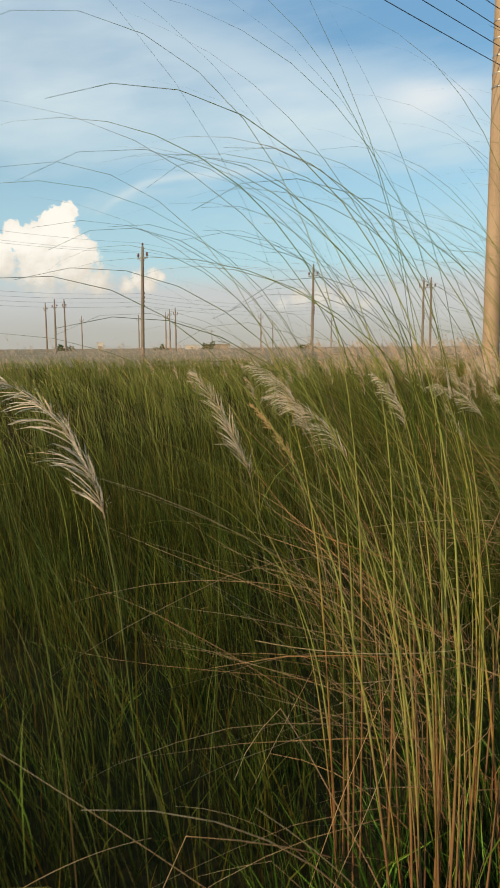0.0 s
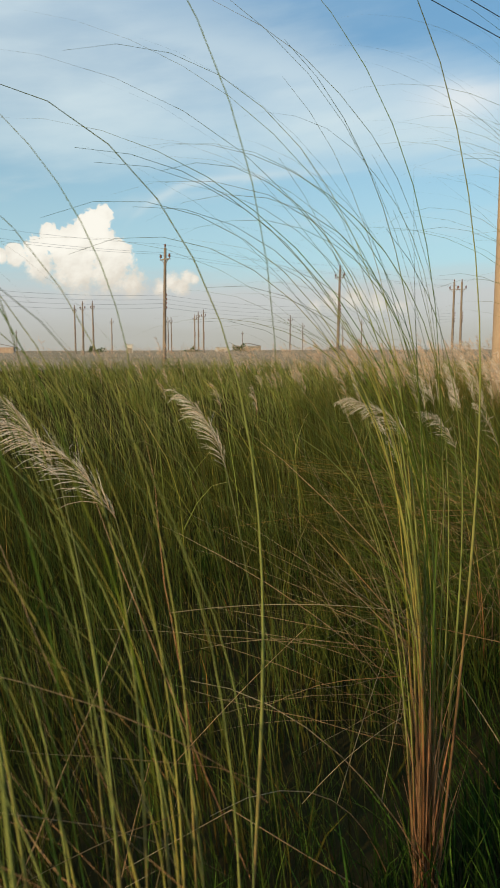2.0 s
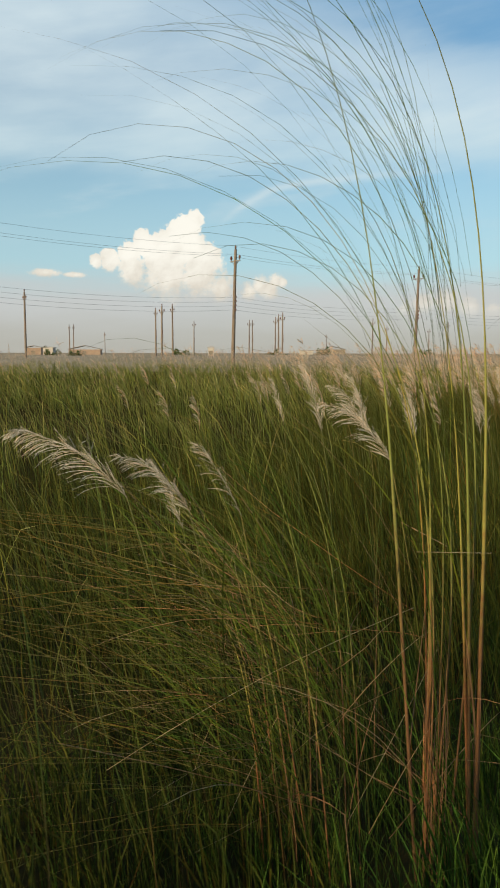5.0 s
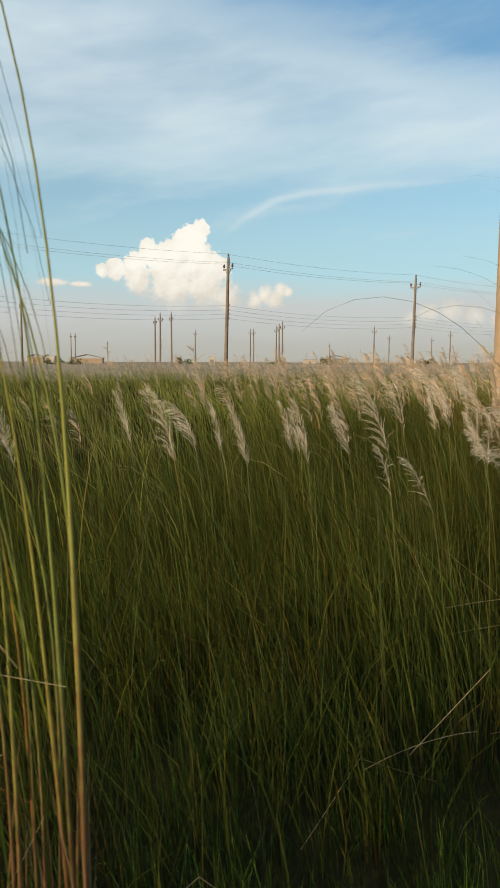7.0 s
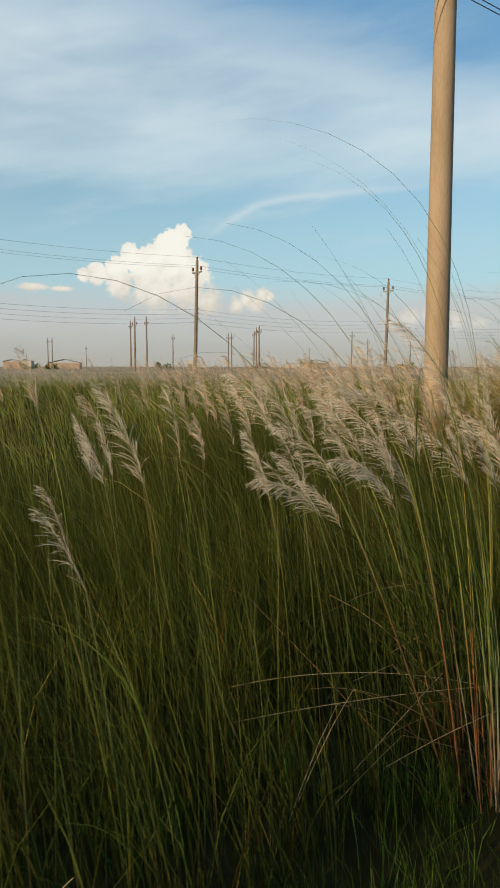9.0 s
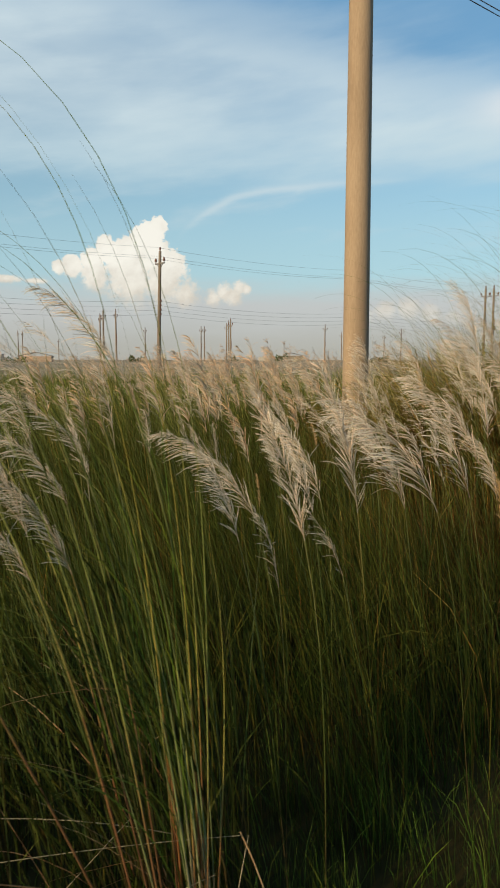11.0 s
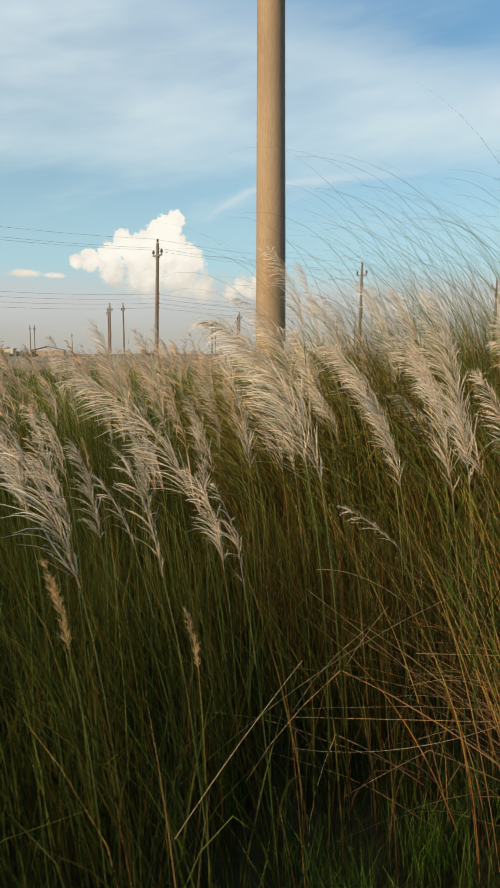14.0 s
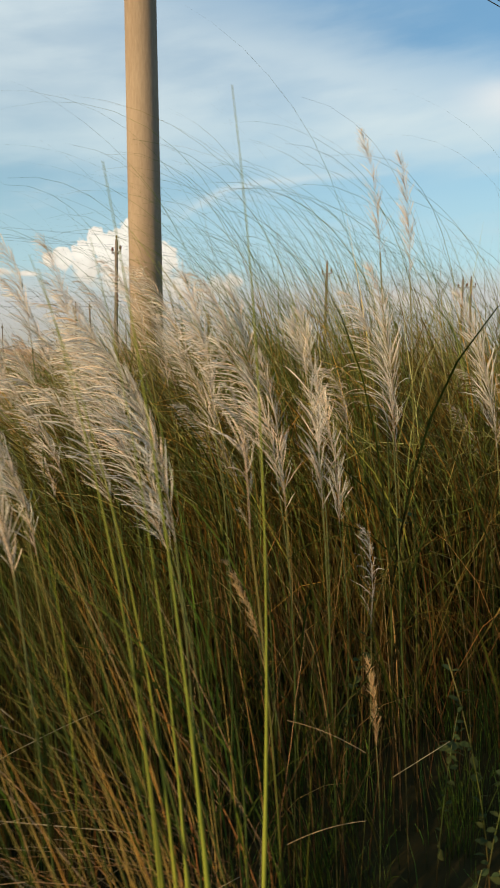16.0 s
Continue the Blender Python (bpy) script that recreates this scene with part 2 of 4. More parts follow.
# stalk feet darkened, tops lightened: sun on the upper stems is in the colour
M_STALK = plant("plume_stalk", (0.058, 0.046, 0.019), (0.074, 0.104, 0.026), (0.18, 0.19, 0.075), (0.35, 0.8), 0.4)
M_PLUME = plant("plume_silk", (0.41, 0.348, 0.265), (0.60, 0.535, 0.445), (0.78, 0.728, 0.640), (0.25, 0.7), 0.3, 0.6, 0.3, 0.05)
M_REED = plant("pale_reed", (0.29, 0.245, 0.165), (0.20, 0.235, 0.095), (0.10, 0.14, 0.04), (0.35, 0.75), 0.1)
# darker copy of plume_silk: dimness and dark gaps of far plumes in its colour
M_PLUME_DIM = plant("dimmed_plume_silk", (0.31, 0.245, 0.180), (0.44, 0.370, 0.290), (0.58, 0.505, 0.415), (0.25, 0.7), 0.6, 0.6, 0.3, 0.05)
M_GOLD = plant("golden_stem", (0.23, 0.125, 0.050), (0.44, 0.295, 0.080), (0.36, 0.29, 0.08), (0.44, 0.76), 0.5)
M_BRONZE = plant("bronze_stem", (0.20, 0.100, 0.040), (0.30, 0.165, 0.060), (0.28, 0.18, 0.075), (0.3, 0.75), 0.5)
M_STOUT = plant("stout_stem", (0.44, 0.29, 0.08), (0.29, 0.315, 0.05), (0.25, 0.28, 0.06), (0.25, 0.7), 0.35)
M_CONCRETE = solid("spun_concrete", (0.23, 0.165, 0.11), (0.315, 0.235, 0.16), 3.0, 0.85, 0, 0.25, (1, 1, 0.2))
# far poles darkened in the colour to read as silhouettes
M_FAR_POLE = solid("silhouette_concrete", (0.13, 0.10, 0.078), (0.19, 0.155, 0.12), 1.5, 0.9, 0, 0.1)
M_STEEL = solid("galvanised_steel", (0.22, 0.21, 0.20), (0.33, 0.31, 0.29), 12, 0.5, 0.6)
M_PORCELAIN = solid("brown_porcelain", (0.10, 0.04, 0.025), (0.14, 0.06, 0.035), 10, 0.25)
M_WIRE = solid("aluminium_wire", (0.10, 0.11, 0.12), (0.16, 0.17, 0.18), 20, 0.6, 0.3)
# soil set nearly black: shade under the grass is put into its colour
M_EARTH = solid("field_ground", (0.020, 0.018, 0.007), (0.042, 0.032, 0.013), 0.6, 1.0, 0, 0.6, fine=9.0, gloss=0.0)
# brick and roof tones lightened, distance haze put into the colour
M_BRICK = solid("rough_brick", (0.28, 0.20, 0.15), (0.36, 0.27, 0.20), 1.5, 0.9)
M_ROOF = solid("hazed_rusty_roof", (0.17, 0.15, 0.12), (0.24, 0.20, 0.15), 1.2, 0.8)
M_WHITE = solid("whitewash", (0.36, 0.33, 0.29), (0.46, 0.43, 0.38), 1.5, 0.85)
# far grass toned towards the horizon haze, which is put into its colour
M_FAR = solid("far_grass", (0.21, 0.182, 0.122), (0.33, 0.275, 0.205), 0.055, 0.95, 0, 0.0, (0.5, 1, 1), fine=0.5, gloss=0.0)
M_BUSH = plant("bush_leaf", (0.05, 0.07, 0.025), (0.06, 0.09, 0.03), (0.08, 0.11, 0.035), (0.2, 0.7), 0.4)


# ------------------------------------------------------------------ mesh tools
def mesh_from(name, verts, faces, along, material):
    """A mesh from arrays: triangles or quads in one array, and the place of each vertex along its blade."""
    me = bpy.data.meshes.new(name)
    n, k = len(faces), faces.shape[1]
    me.vertices.add(len(verts))
    me.vertices.foreach_set("co", np.ascontiguousarray(verts, dtype=np.float32).ravel())
    me.loops.add(n * k)
    me.loops.foreach_set("vertex_index", np.ascontiguousarray(faces, dtype=np.int32).ravel())
    me.polygons.add(n)
    me.polygons.foreach_set("loop_start", np.arange(0, n * k, k, dtype=np.int32))
    me.polygons.foreach_set("use_smooth", np.ones(n, dtype=bool))
    at = me.attributes.new("along", "FLOAT", "POINT")
    at.data.foreach_set("value", np.ascontiguousarray(along, dtype=np.float32))
    me.update(calc_edges=True)
    me.materials.append(material)
    return me


def paths(rng, base, az, th0, th1, length, power, segs, wander=0.0):
    """Bent centre lines. az: way of the lean; th0, th1: tilt from upright at foot and tip (radians)."""
    n = len(base)
    s = (np.arange(segs) + 0.5) / segs
    th = th0[:, None] + (th1 - th0)[:, None] * s[None, :] ** power[:, None]
    a = az[:, None] + wander * np.cumsum(rng.normal(size=(n, segs)), axis=1) / np.sqrt(segs)
    step = (length / segs)[:, None]
    d = np.stack([np.sin(th) * np.cos(a), np.sin(th) * np.sin(a), np.cos(th)], axis=2) * step[:, :, None]
    p = np.concatenate([np.zeros((n, 1, 3)), np.cumsum(d, axis=1)], axis=1) + base[:, None, :]
    return p


def frames_of(p, turn):
    t = np.gradient(p, axis=1)
    t /= np.linalg.norm(t, axis=2, keepdims=True) + 1e-9
    ref = np.stack([np.cos(turn), np.sin(turn), np.zeros_like(turn)], axis=1)[:, None, :]
    side = np.cross(t, np.broadcast_to(ref, t.shape))
    side /= np.linalg.norm(side, axis=2, keepdims=True) + 1e-9
    other = np.cross(t, side)
    return side, other


def ribbons(p, width, turn, profile):
    """Flat blades with a slight fold: two rows of quads would be heavy, so one row."""
    n, k, _ = p.shape
    side, _o = frames_of(p, turn)
    w = width[:, None] * profile[None, :] * 0.5
    v = np.empty((n, k, 2, 3))
    v[:, :, 0] = p - side * w[:, :, None]
    v[:, :, 1] = p + side * w[:, :, None]
    idx = np.arange(n * k * 2).reshape(n, k, 2)
    f = np.stack([idx[:, :-1, 0], idx[:, :-1, 1], idx[:, 1:, 1], idx[:, 1:, 0]], axis=3 - 1).reshape(-1, 4)
    al = np.broadcast_to(np.linspace(0, 1, k)[None, :, None], (n, k, 2)).ravel()
    return v.reshape(-1, 3), f, al


def tubes(p, radius, profile, sides=4):
    n, k, _ = p.shape
    side, other = frames_of(p, np.zeros(n) + 0.3)
    r = radius[:, None] * profile[None, :]
    v = np.empty((n, k, sides, 3))
    for j in range(sides):
        q = 2 * math.pi * j / sides
        v[:, :, j] = p + (side * math.cos(q) + other * math.sin(q)) * r[:, :, None]
    idx = np.arange(n * k * sides).reshape(n, k, sides)
    nxt = np.roll(idx, -1, axis=2)
    f = np.stack([idx[:, :-1], nxt[:, :-1], nxt[:, 1:], idx[:, 1:]], axis=3).reshape(-1, 4)
    al = np.broadcast_to(np.linspace(0, 1, k)[None, :, None], (n, k, sides)).ravel()
    return v.reshape(-1, 3), f, al


def join(sets):
    vs, fs, als, off = [], [], [], 0
    for v, f, al in sets:
        vs.append(v), fs.append(f + off), als.append(al)
        off += len(v)
    return np.concatenate(vs), np.concatenate(fs), np.concatenate(als)


def bm_mesh(name, bm, material, smooth=True):
    me = bpy.data.meshes.new(name)
    bm.to_mesh(me)
    bm.free()
    me.materials.append(material)
    if smooth:
        for f in me.polygons:
            f.use_smooth = True
    return me


def part(name, me, parent, label="", at=None):
    ob = new(name, me)
    ob.parent = parent
    if at is not None:
        ob.matrix_basis = at
    if label:
        tagged(ob, label)
    return ob


def lathe(bm, rings, sides=16, at=(0, 0)):
    """A turned body from (z, radius) rings."""
    rows = []
    for z, r in rings:
        rows.append([bm.verts.new((at[0] + r * math.cos(2 * math.pi * j / sides), at[1] + r * math.sin(2 * math.pi * j / sides), z)) for j in range(sides)])
    for lo, hi in zip(rows, rows[1:]):
        for j in range(sides):
            bm.faces.new((lo[j], lo[(j + 1) % sides], hi[(j + 1) % sides], hi[j]))
    bm.faces.new(list(reversed(rows[0])))
    bm.faces.new(rows[-1])


def box(bm, x0, y0, z0, x1, y1, z1, bevel=0.0):
    made = bmesh.ops.create_cube(bm, size=1.0, matrix=Matrix.Translation(((x0 + x1) / 2, (y0 + y1) / 2, (z0 + z1) / 2)) @ Matrix.Diagonal((x1 - x0, y1 - y0, z1 - z0, 1)))
    if bevel:
        edges = list({e for v in made["verts"] for e in v.link_edges})
        bmesh.ops.bevel(bm, geom=edges, offset=bevel, segments=1, affect="EDGES")


def rod(bm, a, b, r, sides=8):
    a, b = Vector(a), Vector(b)
    m = Matrix.Translation((a + b) / 2) @ (b - a).to_track_quat("Z", "Y").to_matrix().to_4x4()
    bmesh.ops.create_cone(bm, cap_ends=True, segments=sides, radius1=r, radius2=r, depth=(b - a).length, matrix=m)


# ------------------------------------------------------------------ plan
# The walk runs straight; u is metres along it from the start, w metres to its left.
ORIGIN = np.array([-1.07, 0.15])
ALONG = np.array([0.758, 0.652])
LEFT = np.array([-0.652, 0.758])
WIND = math.pi            # the wind bends everything towards -x


def uw(xy):
    d = xy - ORIGIN
    return d @ ALONG, d @ LEFT


# ------------------------------------------------------------------ ground
def build_ground():
    bm = bmesh.new()
    ring = [0, 4, 8, 14, 24, 45, 90, 200, 500, 1200, 2600, 4600]
    spokes = 64
    mid = bm.verts.new((3, 5, 0))
    rows = []
    for r in ring[1:]:
        row = []
        for j in range(spokes):
            q = 2 * math.pi * j / spokes
            x, y = 3 + r * math.cos(q), 5 + r * math.sin(q)
            z = 0.05 * noise.noise((x * 0.4, y * 0.4, 0)) if r < 60 else 0.0
            row.append(bm.verts.new((x, y, z)))
        rows.append(row)
    for j in range(spokes):
        bm.faces.new((mid, rows[0][j], rows[0][(j + 1) % spokes]))
    for lo, hi in zip(rows, rows[1:]):
        for j in range(spokes):
            bm.faces.new((lo[j], hi[j], hi[(j + 1) % spokes], lo[(j + 1) % spokes]))
    tagged(new("ground", bm_mesh("ground", bm, M_EARTH)), "soil of a flat grass field, darkened like the shade under grass", "ground", kind="structure")


build_ground()

# ------------------------------------------------------------------ poles and wires
LINE = Vector((0.806, 0.592, 0.0))       # both overhead lines run this way
CROSS = Vector((-0.592, 0.806, 0.0))
FACING = math.degrees(math.atan2(LINE.y, LINE.x))


def insulator_mesh(scale=1.0):
    bm = bmesh.new()
    lathe(bm, [(z * scale, r * scale) for z, r in ((0, .012), (.05, .012), (.05, .045), (.07, .05), (.08, .03), (.10, .055), (.12, .05), (.13, .028), (.15, .045), (.17, .035), (.18, .015))], 10)
    return bm_mesh("insulator", bm, M_PORCELAIN)


INSULATOR = insulator_mesh()


def pole_shaft(height, r0, r1, material, sides=24):
    bm = bmesh.new()
    rings = []
    for k in range(13):
        s = k / 12
        rings.append((height * s, r0 + (r1 - r0) * s + 0.0015 * math.sin(9 * s)))
    rings.append((height + 0.02, r1 * 0.6))
    lathe(bm, rings, sides)
    return bm_mesh("shaft", bm, material)


def build_near_pole():
    root = tagged(new("utility_pole"), "round tan spun-concrete power pole with stacked wire brackets", "utility pole", group="power poles")
    root.matrix_basis = pose(5.819, 13.244, 0, 0, -0.15, FACING)
    shaft = part("shaft", pole_shaft(10.1, 0.162, 0.125, M_CONCRETE, 32), root)
    r = 0.138
    for z in (6.47, 6.77, 7.07, 7.37):
        bm = bmesh.new()
        box(bm, -0.03, -r - 0.10, z - 0.02, 0.03, -r + 0.02, z + 0.02, 0.004)
        lathe(bm, [(z - 0.012, r + 0.006), (z + 0.012, r + 0.006)], 24)
        bracket = part("bracket", bm_mesh("bracket", bm, M_STEEL, False), root, "galvanised clamp band")
        part("insulator", INSULATOR, bracket, "brown porcelain insulator", pose(0, -r - 0.09, z - 0.09))
    bm = bmesh.new()
    lathe(bm, [(6.215, r + 0.008), (6.245, r + 0.008)], 24)
    rod(bm, (-0.06, -r - 0.02, 6.23), (-0.17, -r - 0.05, 6.17), 0.007)
    rod(bm, (0.10, -r + 0.02, 6.23), (0.26, -r - 0.02, 6.30), 0.009)
    rod(bm, (0.10, -r + 0.02, 6.20), (0.24, -r - 0.02, 6.23), 0.009)
    clamp = part("clamp", bm_mesh("clamp", bm, M_STEEL), root, "steel service clamp with pegs")
    part("insulator", INSULATOR, clamp, "brown porcelain insulator", pose(-0.05, -r - 0.02, 6.20, 80, 0, 0) @ Matrix.Scale(0.5, 4))
    bm = bmesh.new()
    box(bm, -0.04, -0.75, 9.55, 0.04, 0.75, 9.63, 0.006)
    arm = part("crossarm", bm_mesh("crossarm", bm, M_STEEL, False), root)
    for yy in (-0.68, 0.68):
        part("insulator", INSULATOR, arm, "", pose(0, yy, 9.63))
    return root


build_near_pole()


def build_line_pole(height):
    """A slender pole of the far line: pin insulator on top, short arm below it, four low wires on a side rack."""
    root = tagged(new("utility_pole"), "slender concrete power pole, darkened as a silhouette, with a short crossarm", "utility pole", group="power poles")
    part("shaft", pole_shaft(height - 0.3, 0.16, 0.10, M_FAR_POLE, 12), root)
    part("insulator", INSULATOR, root, "brown porcelain pin insulator", Matrix.Translation((0, 0, height - 0.3)) @ Matrix.Scale(1.6, 4))
    bm = bmesh.new()
    box(bm, -0.05, -0.62, height - 1.22, 0.05, 0.62, height - 1.12, 0.01)
    rod(bm, (0, -0.4, height - 1.2), (0, 0, height - 1.6), 0.025, 6)
    rod(bm, (0, 0.4, height - 1.2), (0, 0, height - 1.6), 0.025, 6)
    arm = part("crossarm", bm_mesh("crossarm", bm, M_STEEL, False), root)
    for yy in (-0.55, 0.55):
        part("insulator", INSULATOR, arm, "", Matrix.Translation((0, yy, height - 1.12)) @ Matrix.Scale(1.9, 4))
    for k in range(4):
        z = height - 3.9 - 0.32 * k
        bm = bmesh.new()
        box(bm, -0.04, -0.26, z - 0.03, 0.04, 0.0, z + 0.03, 0.008)
        rack = part("rack", bm_mesh("rack", bm, M_STEEL, False), root, "steel wire rack")
        part("insulator", INSULATOR, rack, "", Matrix.Translation((0, -0.22, z - 0.1)) @ Matrix.Scale(1.2, 4))
    return root


first = build_line_pole(9.7)
P1, P2 = Vector((0.27, 58.62, 0)), Vector((17.34, 71.35, 0))
first.matrix_basis = pose(*P1, 0.2, 1.6, FACING)
LINE_POLES = [(P1 - Vector((17.07, 12.73, 0))), P2, P2 + Vector((17.07, 12.73, 0)), P2 + Vector((17.9, 12.3, 0))]
for k, p in enumerate(LINE_POLES):
    copy_thing(first, pose(*p, 0, (1.2, 1.6, 0.5, -0.4)[k], FACING))

# poles of further lines: x, y, height
FAR = [(-10.8, 108.2, 8.58), (-10.0, 116.3, 9.15), (7.6, 126.0, 8.38), (-25.3, 90.8, 9.10), (-45.7, 198.7, 9.10), (-44.7, 198.9, 9.10), (-50.6, 274.3, 9.10), (-13.8, 125.9, 9.10), (-10.8, 175.2, 9.10), (2.2, 169.7, 9.10), (3.0, 169.7, 9.10), (7.6, 156.4, 9.10), (7.8, 145.1, 9.10), (33.8, 294.4, 9.10), (28.6, 159.3, 9.10), (39.8, 201.0, 9.10), (56.4, 221.3, 9.10), (50.3, 179.0, 9.10)]
for x, y, h in FAR:
    far = copy_thing(first, pose(x, y, h - 9.7, 0, random.uniform(-0.8, 0.8), FACING + random.uniform(-8, 8)))


def build_wire(name, a, b, sag, label):
    a, b = Vector(a), Vector(b)
    n = 24
    p = np.array([[*(a.lerp(b, k / n) - Vector((0, 0, sag * 4 * (k / n) * (1 - k / n))))] for k in range(n + 1)])[None]
    v, f, al = tubes(p, np.array([0.007]), np.ones(n + 1), 5)
    tagged(new(name, mesh_from(name, v, f, al, M_WIRE)), label, "power wire", group="overhead wires")


near_foot = Vector((5.805, 13.244, 0))
for z in (6.47, 6.77, 7.07, 7.37):
    a = near_foot + Vector((0, 0, z)) - CROSS * 0.218
    build_wire("overhead_wire", a, a - LINE * 21, 0.12, "thin grey bare wire from the near pole")
for z in (6.30, 6.23):
    a = near_foot + Vector((0, 0, z)) - CROSS * 0.15 + LINE * 0.25
    build_wire("overhead_wire", a, a + LINE * 21 + Vector((0, 0, 0.2)), 0.12, "thin grey bare wire from the near pole")
chain = [LINE_POLES[0], P1, P2, LINE_POLES[2]]
for p, q in zip(chain, chain[1:]):
    for off, z, sag in ((0, 9.65, 0.3), (-0.55, 8.95, 0.3), (0.55, 8.95, 0.3), (-0.22, 5.8, 0.4), (-0.22, 5.48, 0.4), (-0.22, 5.16, 0.4), (-0.22, 4.84, 0.4)):
        build_wire("overhead_wire", p + CROSS * off + Vector((0, 0, z)), q + CROSS * off + Vector((0, 0, z)), sag, "thin dark wire strung along the far pole line")


# ------------------------------------------------------------------ reed clumps
RNG = np.random.default_rng(11)


def taper(k, power=1.0, end=0.12):
    s = np.linspace(0, 1, k)
    return end + (1 - end) * (1 - s ** power)


def leaf_profile(k, thick=0.55):
    s = np.linspace(0, 1, k)
    return np.clip(thick + (1 - thick) * np.sin(math.pi * np.clip(s * 1.1, 0, 1)), 0, 1) * (1 - s ** 3) + 0.03


def culm_meshes(count, tilt, length, power, girth=(0.0022, 0.0043), skin=M_CULM):
    """Single stems with swollen nodes, upright below and bowed over at the thin tip."""
    made = []
    segs = 22
    s = np.linspace(0, 1, segs + 1)
    for _k in range(count):
        p = paths(RNG, np.zeros((1, 3)), np.array([WIND + RNG.normal(0, 0.15)]), np.radians([RNG.uniform(-4, 4)]), np.radians([RNG.uniform(*tilt)]),
                  np.array([RNG.uniform(*length)]), np.array([RNG.uniform(*power)]), segs, 0.06)
        prof = np.interp(s, [0, 0.42, 0.60, 0.85, 1.0], [1.0, 0.82, 0.38, 0.22, 0.11])
        for node in (3, 6, 9):
            prof[node] *= 1.2
        v, f, al = tubes(p, np.array([RNG.uniform(*girth)]), prof, 5)
        made.append(mesh_from("culm", v, f, al, skin))
    return made


CULM_HOOKED = culm_meshes(24, (100, 138), (2.25, 2.85), (3.3, 4.6))
CULM_THICK = culm_meshes(8, (20, 60), (2.1, 2.6), (3.5, 5.0), (0.0045, 0.0062))
CULM_HEAVY = culm_meshes(10, (85, 125), (2.1, 2.7), (3.8, 5.4), (0.0030, 0.0044))
CULM_STOUT = culm_meshes(6, (8, 24), (1.5, 1.8), (1.6, 2.4), (0.0038, 0.0052), M_STOUT)
CULM_PALE = culm_meshes(6, (6, 30), (1.25, 1.7), (2.0, 3.0), (0.0026, 0.0042), M_REED)
CULM_GOLD = culm_meshes(16, (12, 55), (0.9, 1.6), (1.1, 2.2), (0.0014, 0.0026), M_GOLD)
CULM_BENT = culm_meshes(14, (58, 100), (0.8, 1.3), (0.9, 1.5), (0.0012, 0.0020), M_BRONZE)
CULM_SLIM = culm_meshes(16, (20, 75), (1.7, 2.4), (1.6, 3.0), (0.0014, 0.0024), M_STALK)
CULM_BOWED = culm_meshes(24, (70, 125), (2.3, 3.0), (3.0, 4.8))
CULM_UPRIGHT = culm_meshes(16, (25, 75), (1.9, 2.6), (3.0, 4.6))


def blade_mesh(name, n, spread, z, tilt, length, width, material, az_spread=0.5, power=(1.2, 2.4), segs=9, foot=(0.0, 8.0)):
    """A sheaf of long thin leaves as one mesh."""
    r, q = spread * np.sqrt(RNG.random(n)), RNG.random(n) * 2 * math.pi
    base = np.stack([r * np.cos(q), r * np.sin(q), RNG.uniform(z[0], z[1], n)], axis=1)
    ft = np.radians(RNG.uniform(*foot, n))
    p = paths(RNG, base, WIND + RNG.normal(0, az_spread, n), ft, ft + np.radians(RNG.uniform(*tilt, n)),
              RNG.uniform(*length, n), RNG.uniform(*power, n), segs, 0.25)
    v, f, al = ribbons(p, RNG.uniform(*width, n), RNG.random(n) * math.pi, leaf_profile(segs + 1))
    return mesh_from(name, v, f, al, material)


def add_blades(root, name, label, n, *shape, **more):
    """Leaves of a clump: each one a part, or a single sheaf where they are past counting."""
    if n > 125:
        tagged(part(name + "_sheaf", blade_mesh(name + "_sheaf", n, *shape, **more), root), label, kind="stuff")
        return
    for _k in range(n):
        part(name, blade_mesh(name, 1, *shape, **more), root, label)


def straw_meshes(count):
    """Dry bent stalks, some kinked where they broke."""
    made = []
    for _k in range(count):
        p = paths(RNG, np.zeros((1, 3)), np.array([0.0]), np.radians([RNG.uniform(20, 60)]), np.radians([RNG.uniform(45, 95)]), np.array([RNG.uniform(0.5, 1.15)]), np.array([RNG.uniform(0.6, 2.0)]), 8, 0.05)
        if RNG.random() < 0.45:
            k = int(RNG.integers(4, 7))
            tail = p[0, k:] - p[0, k]
            q = RNG.uniform(0.8, 1.9)
            c, si = math.cos(q), math.sin(q)
            p[0, k:] = p[0, k] + np.column_stack([tail[:, 0] * c + tail[:, 2] * si, tail[:, 1], -tail[:, 0] * si + tail[:, 2] * c])
        v, f, al = tubes(p, np.array([RNG.uniform(0.0010, 0.0019)]), taper(9, 1.0, 0.4), 4)
        made.append(mesh_from("broken_stalk", v, f, al, M_DRY))
    return made


STRAW = straw_meshes(12)


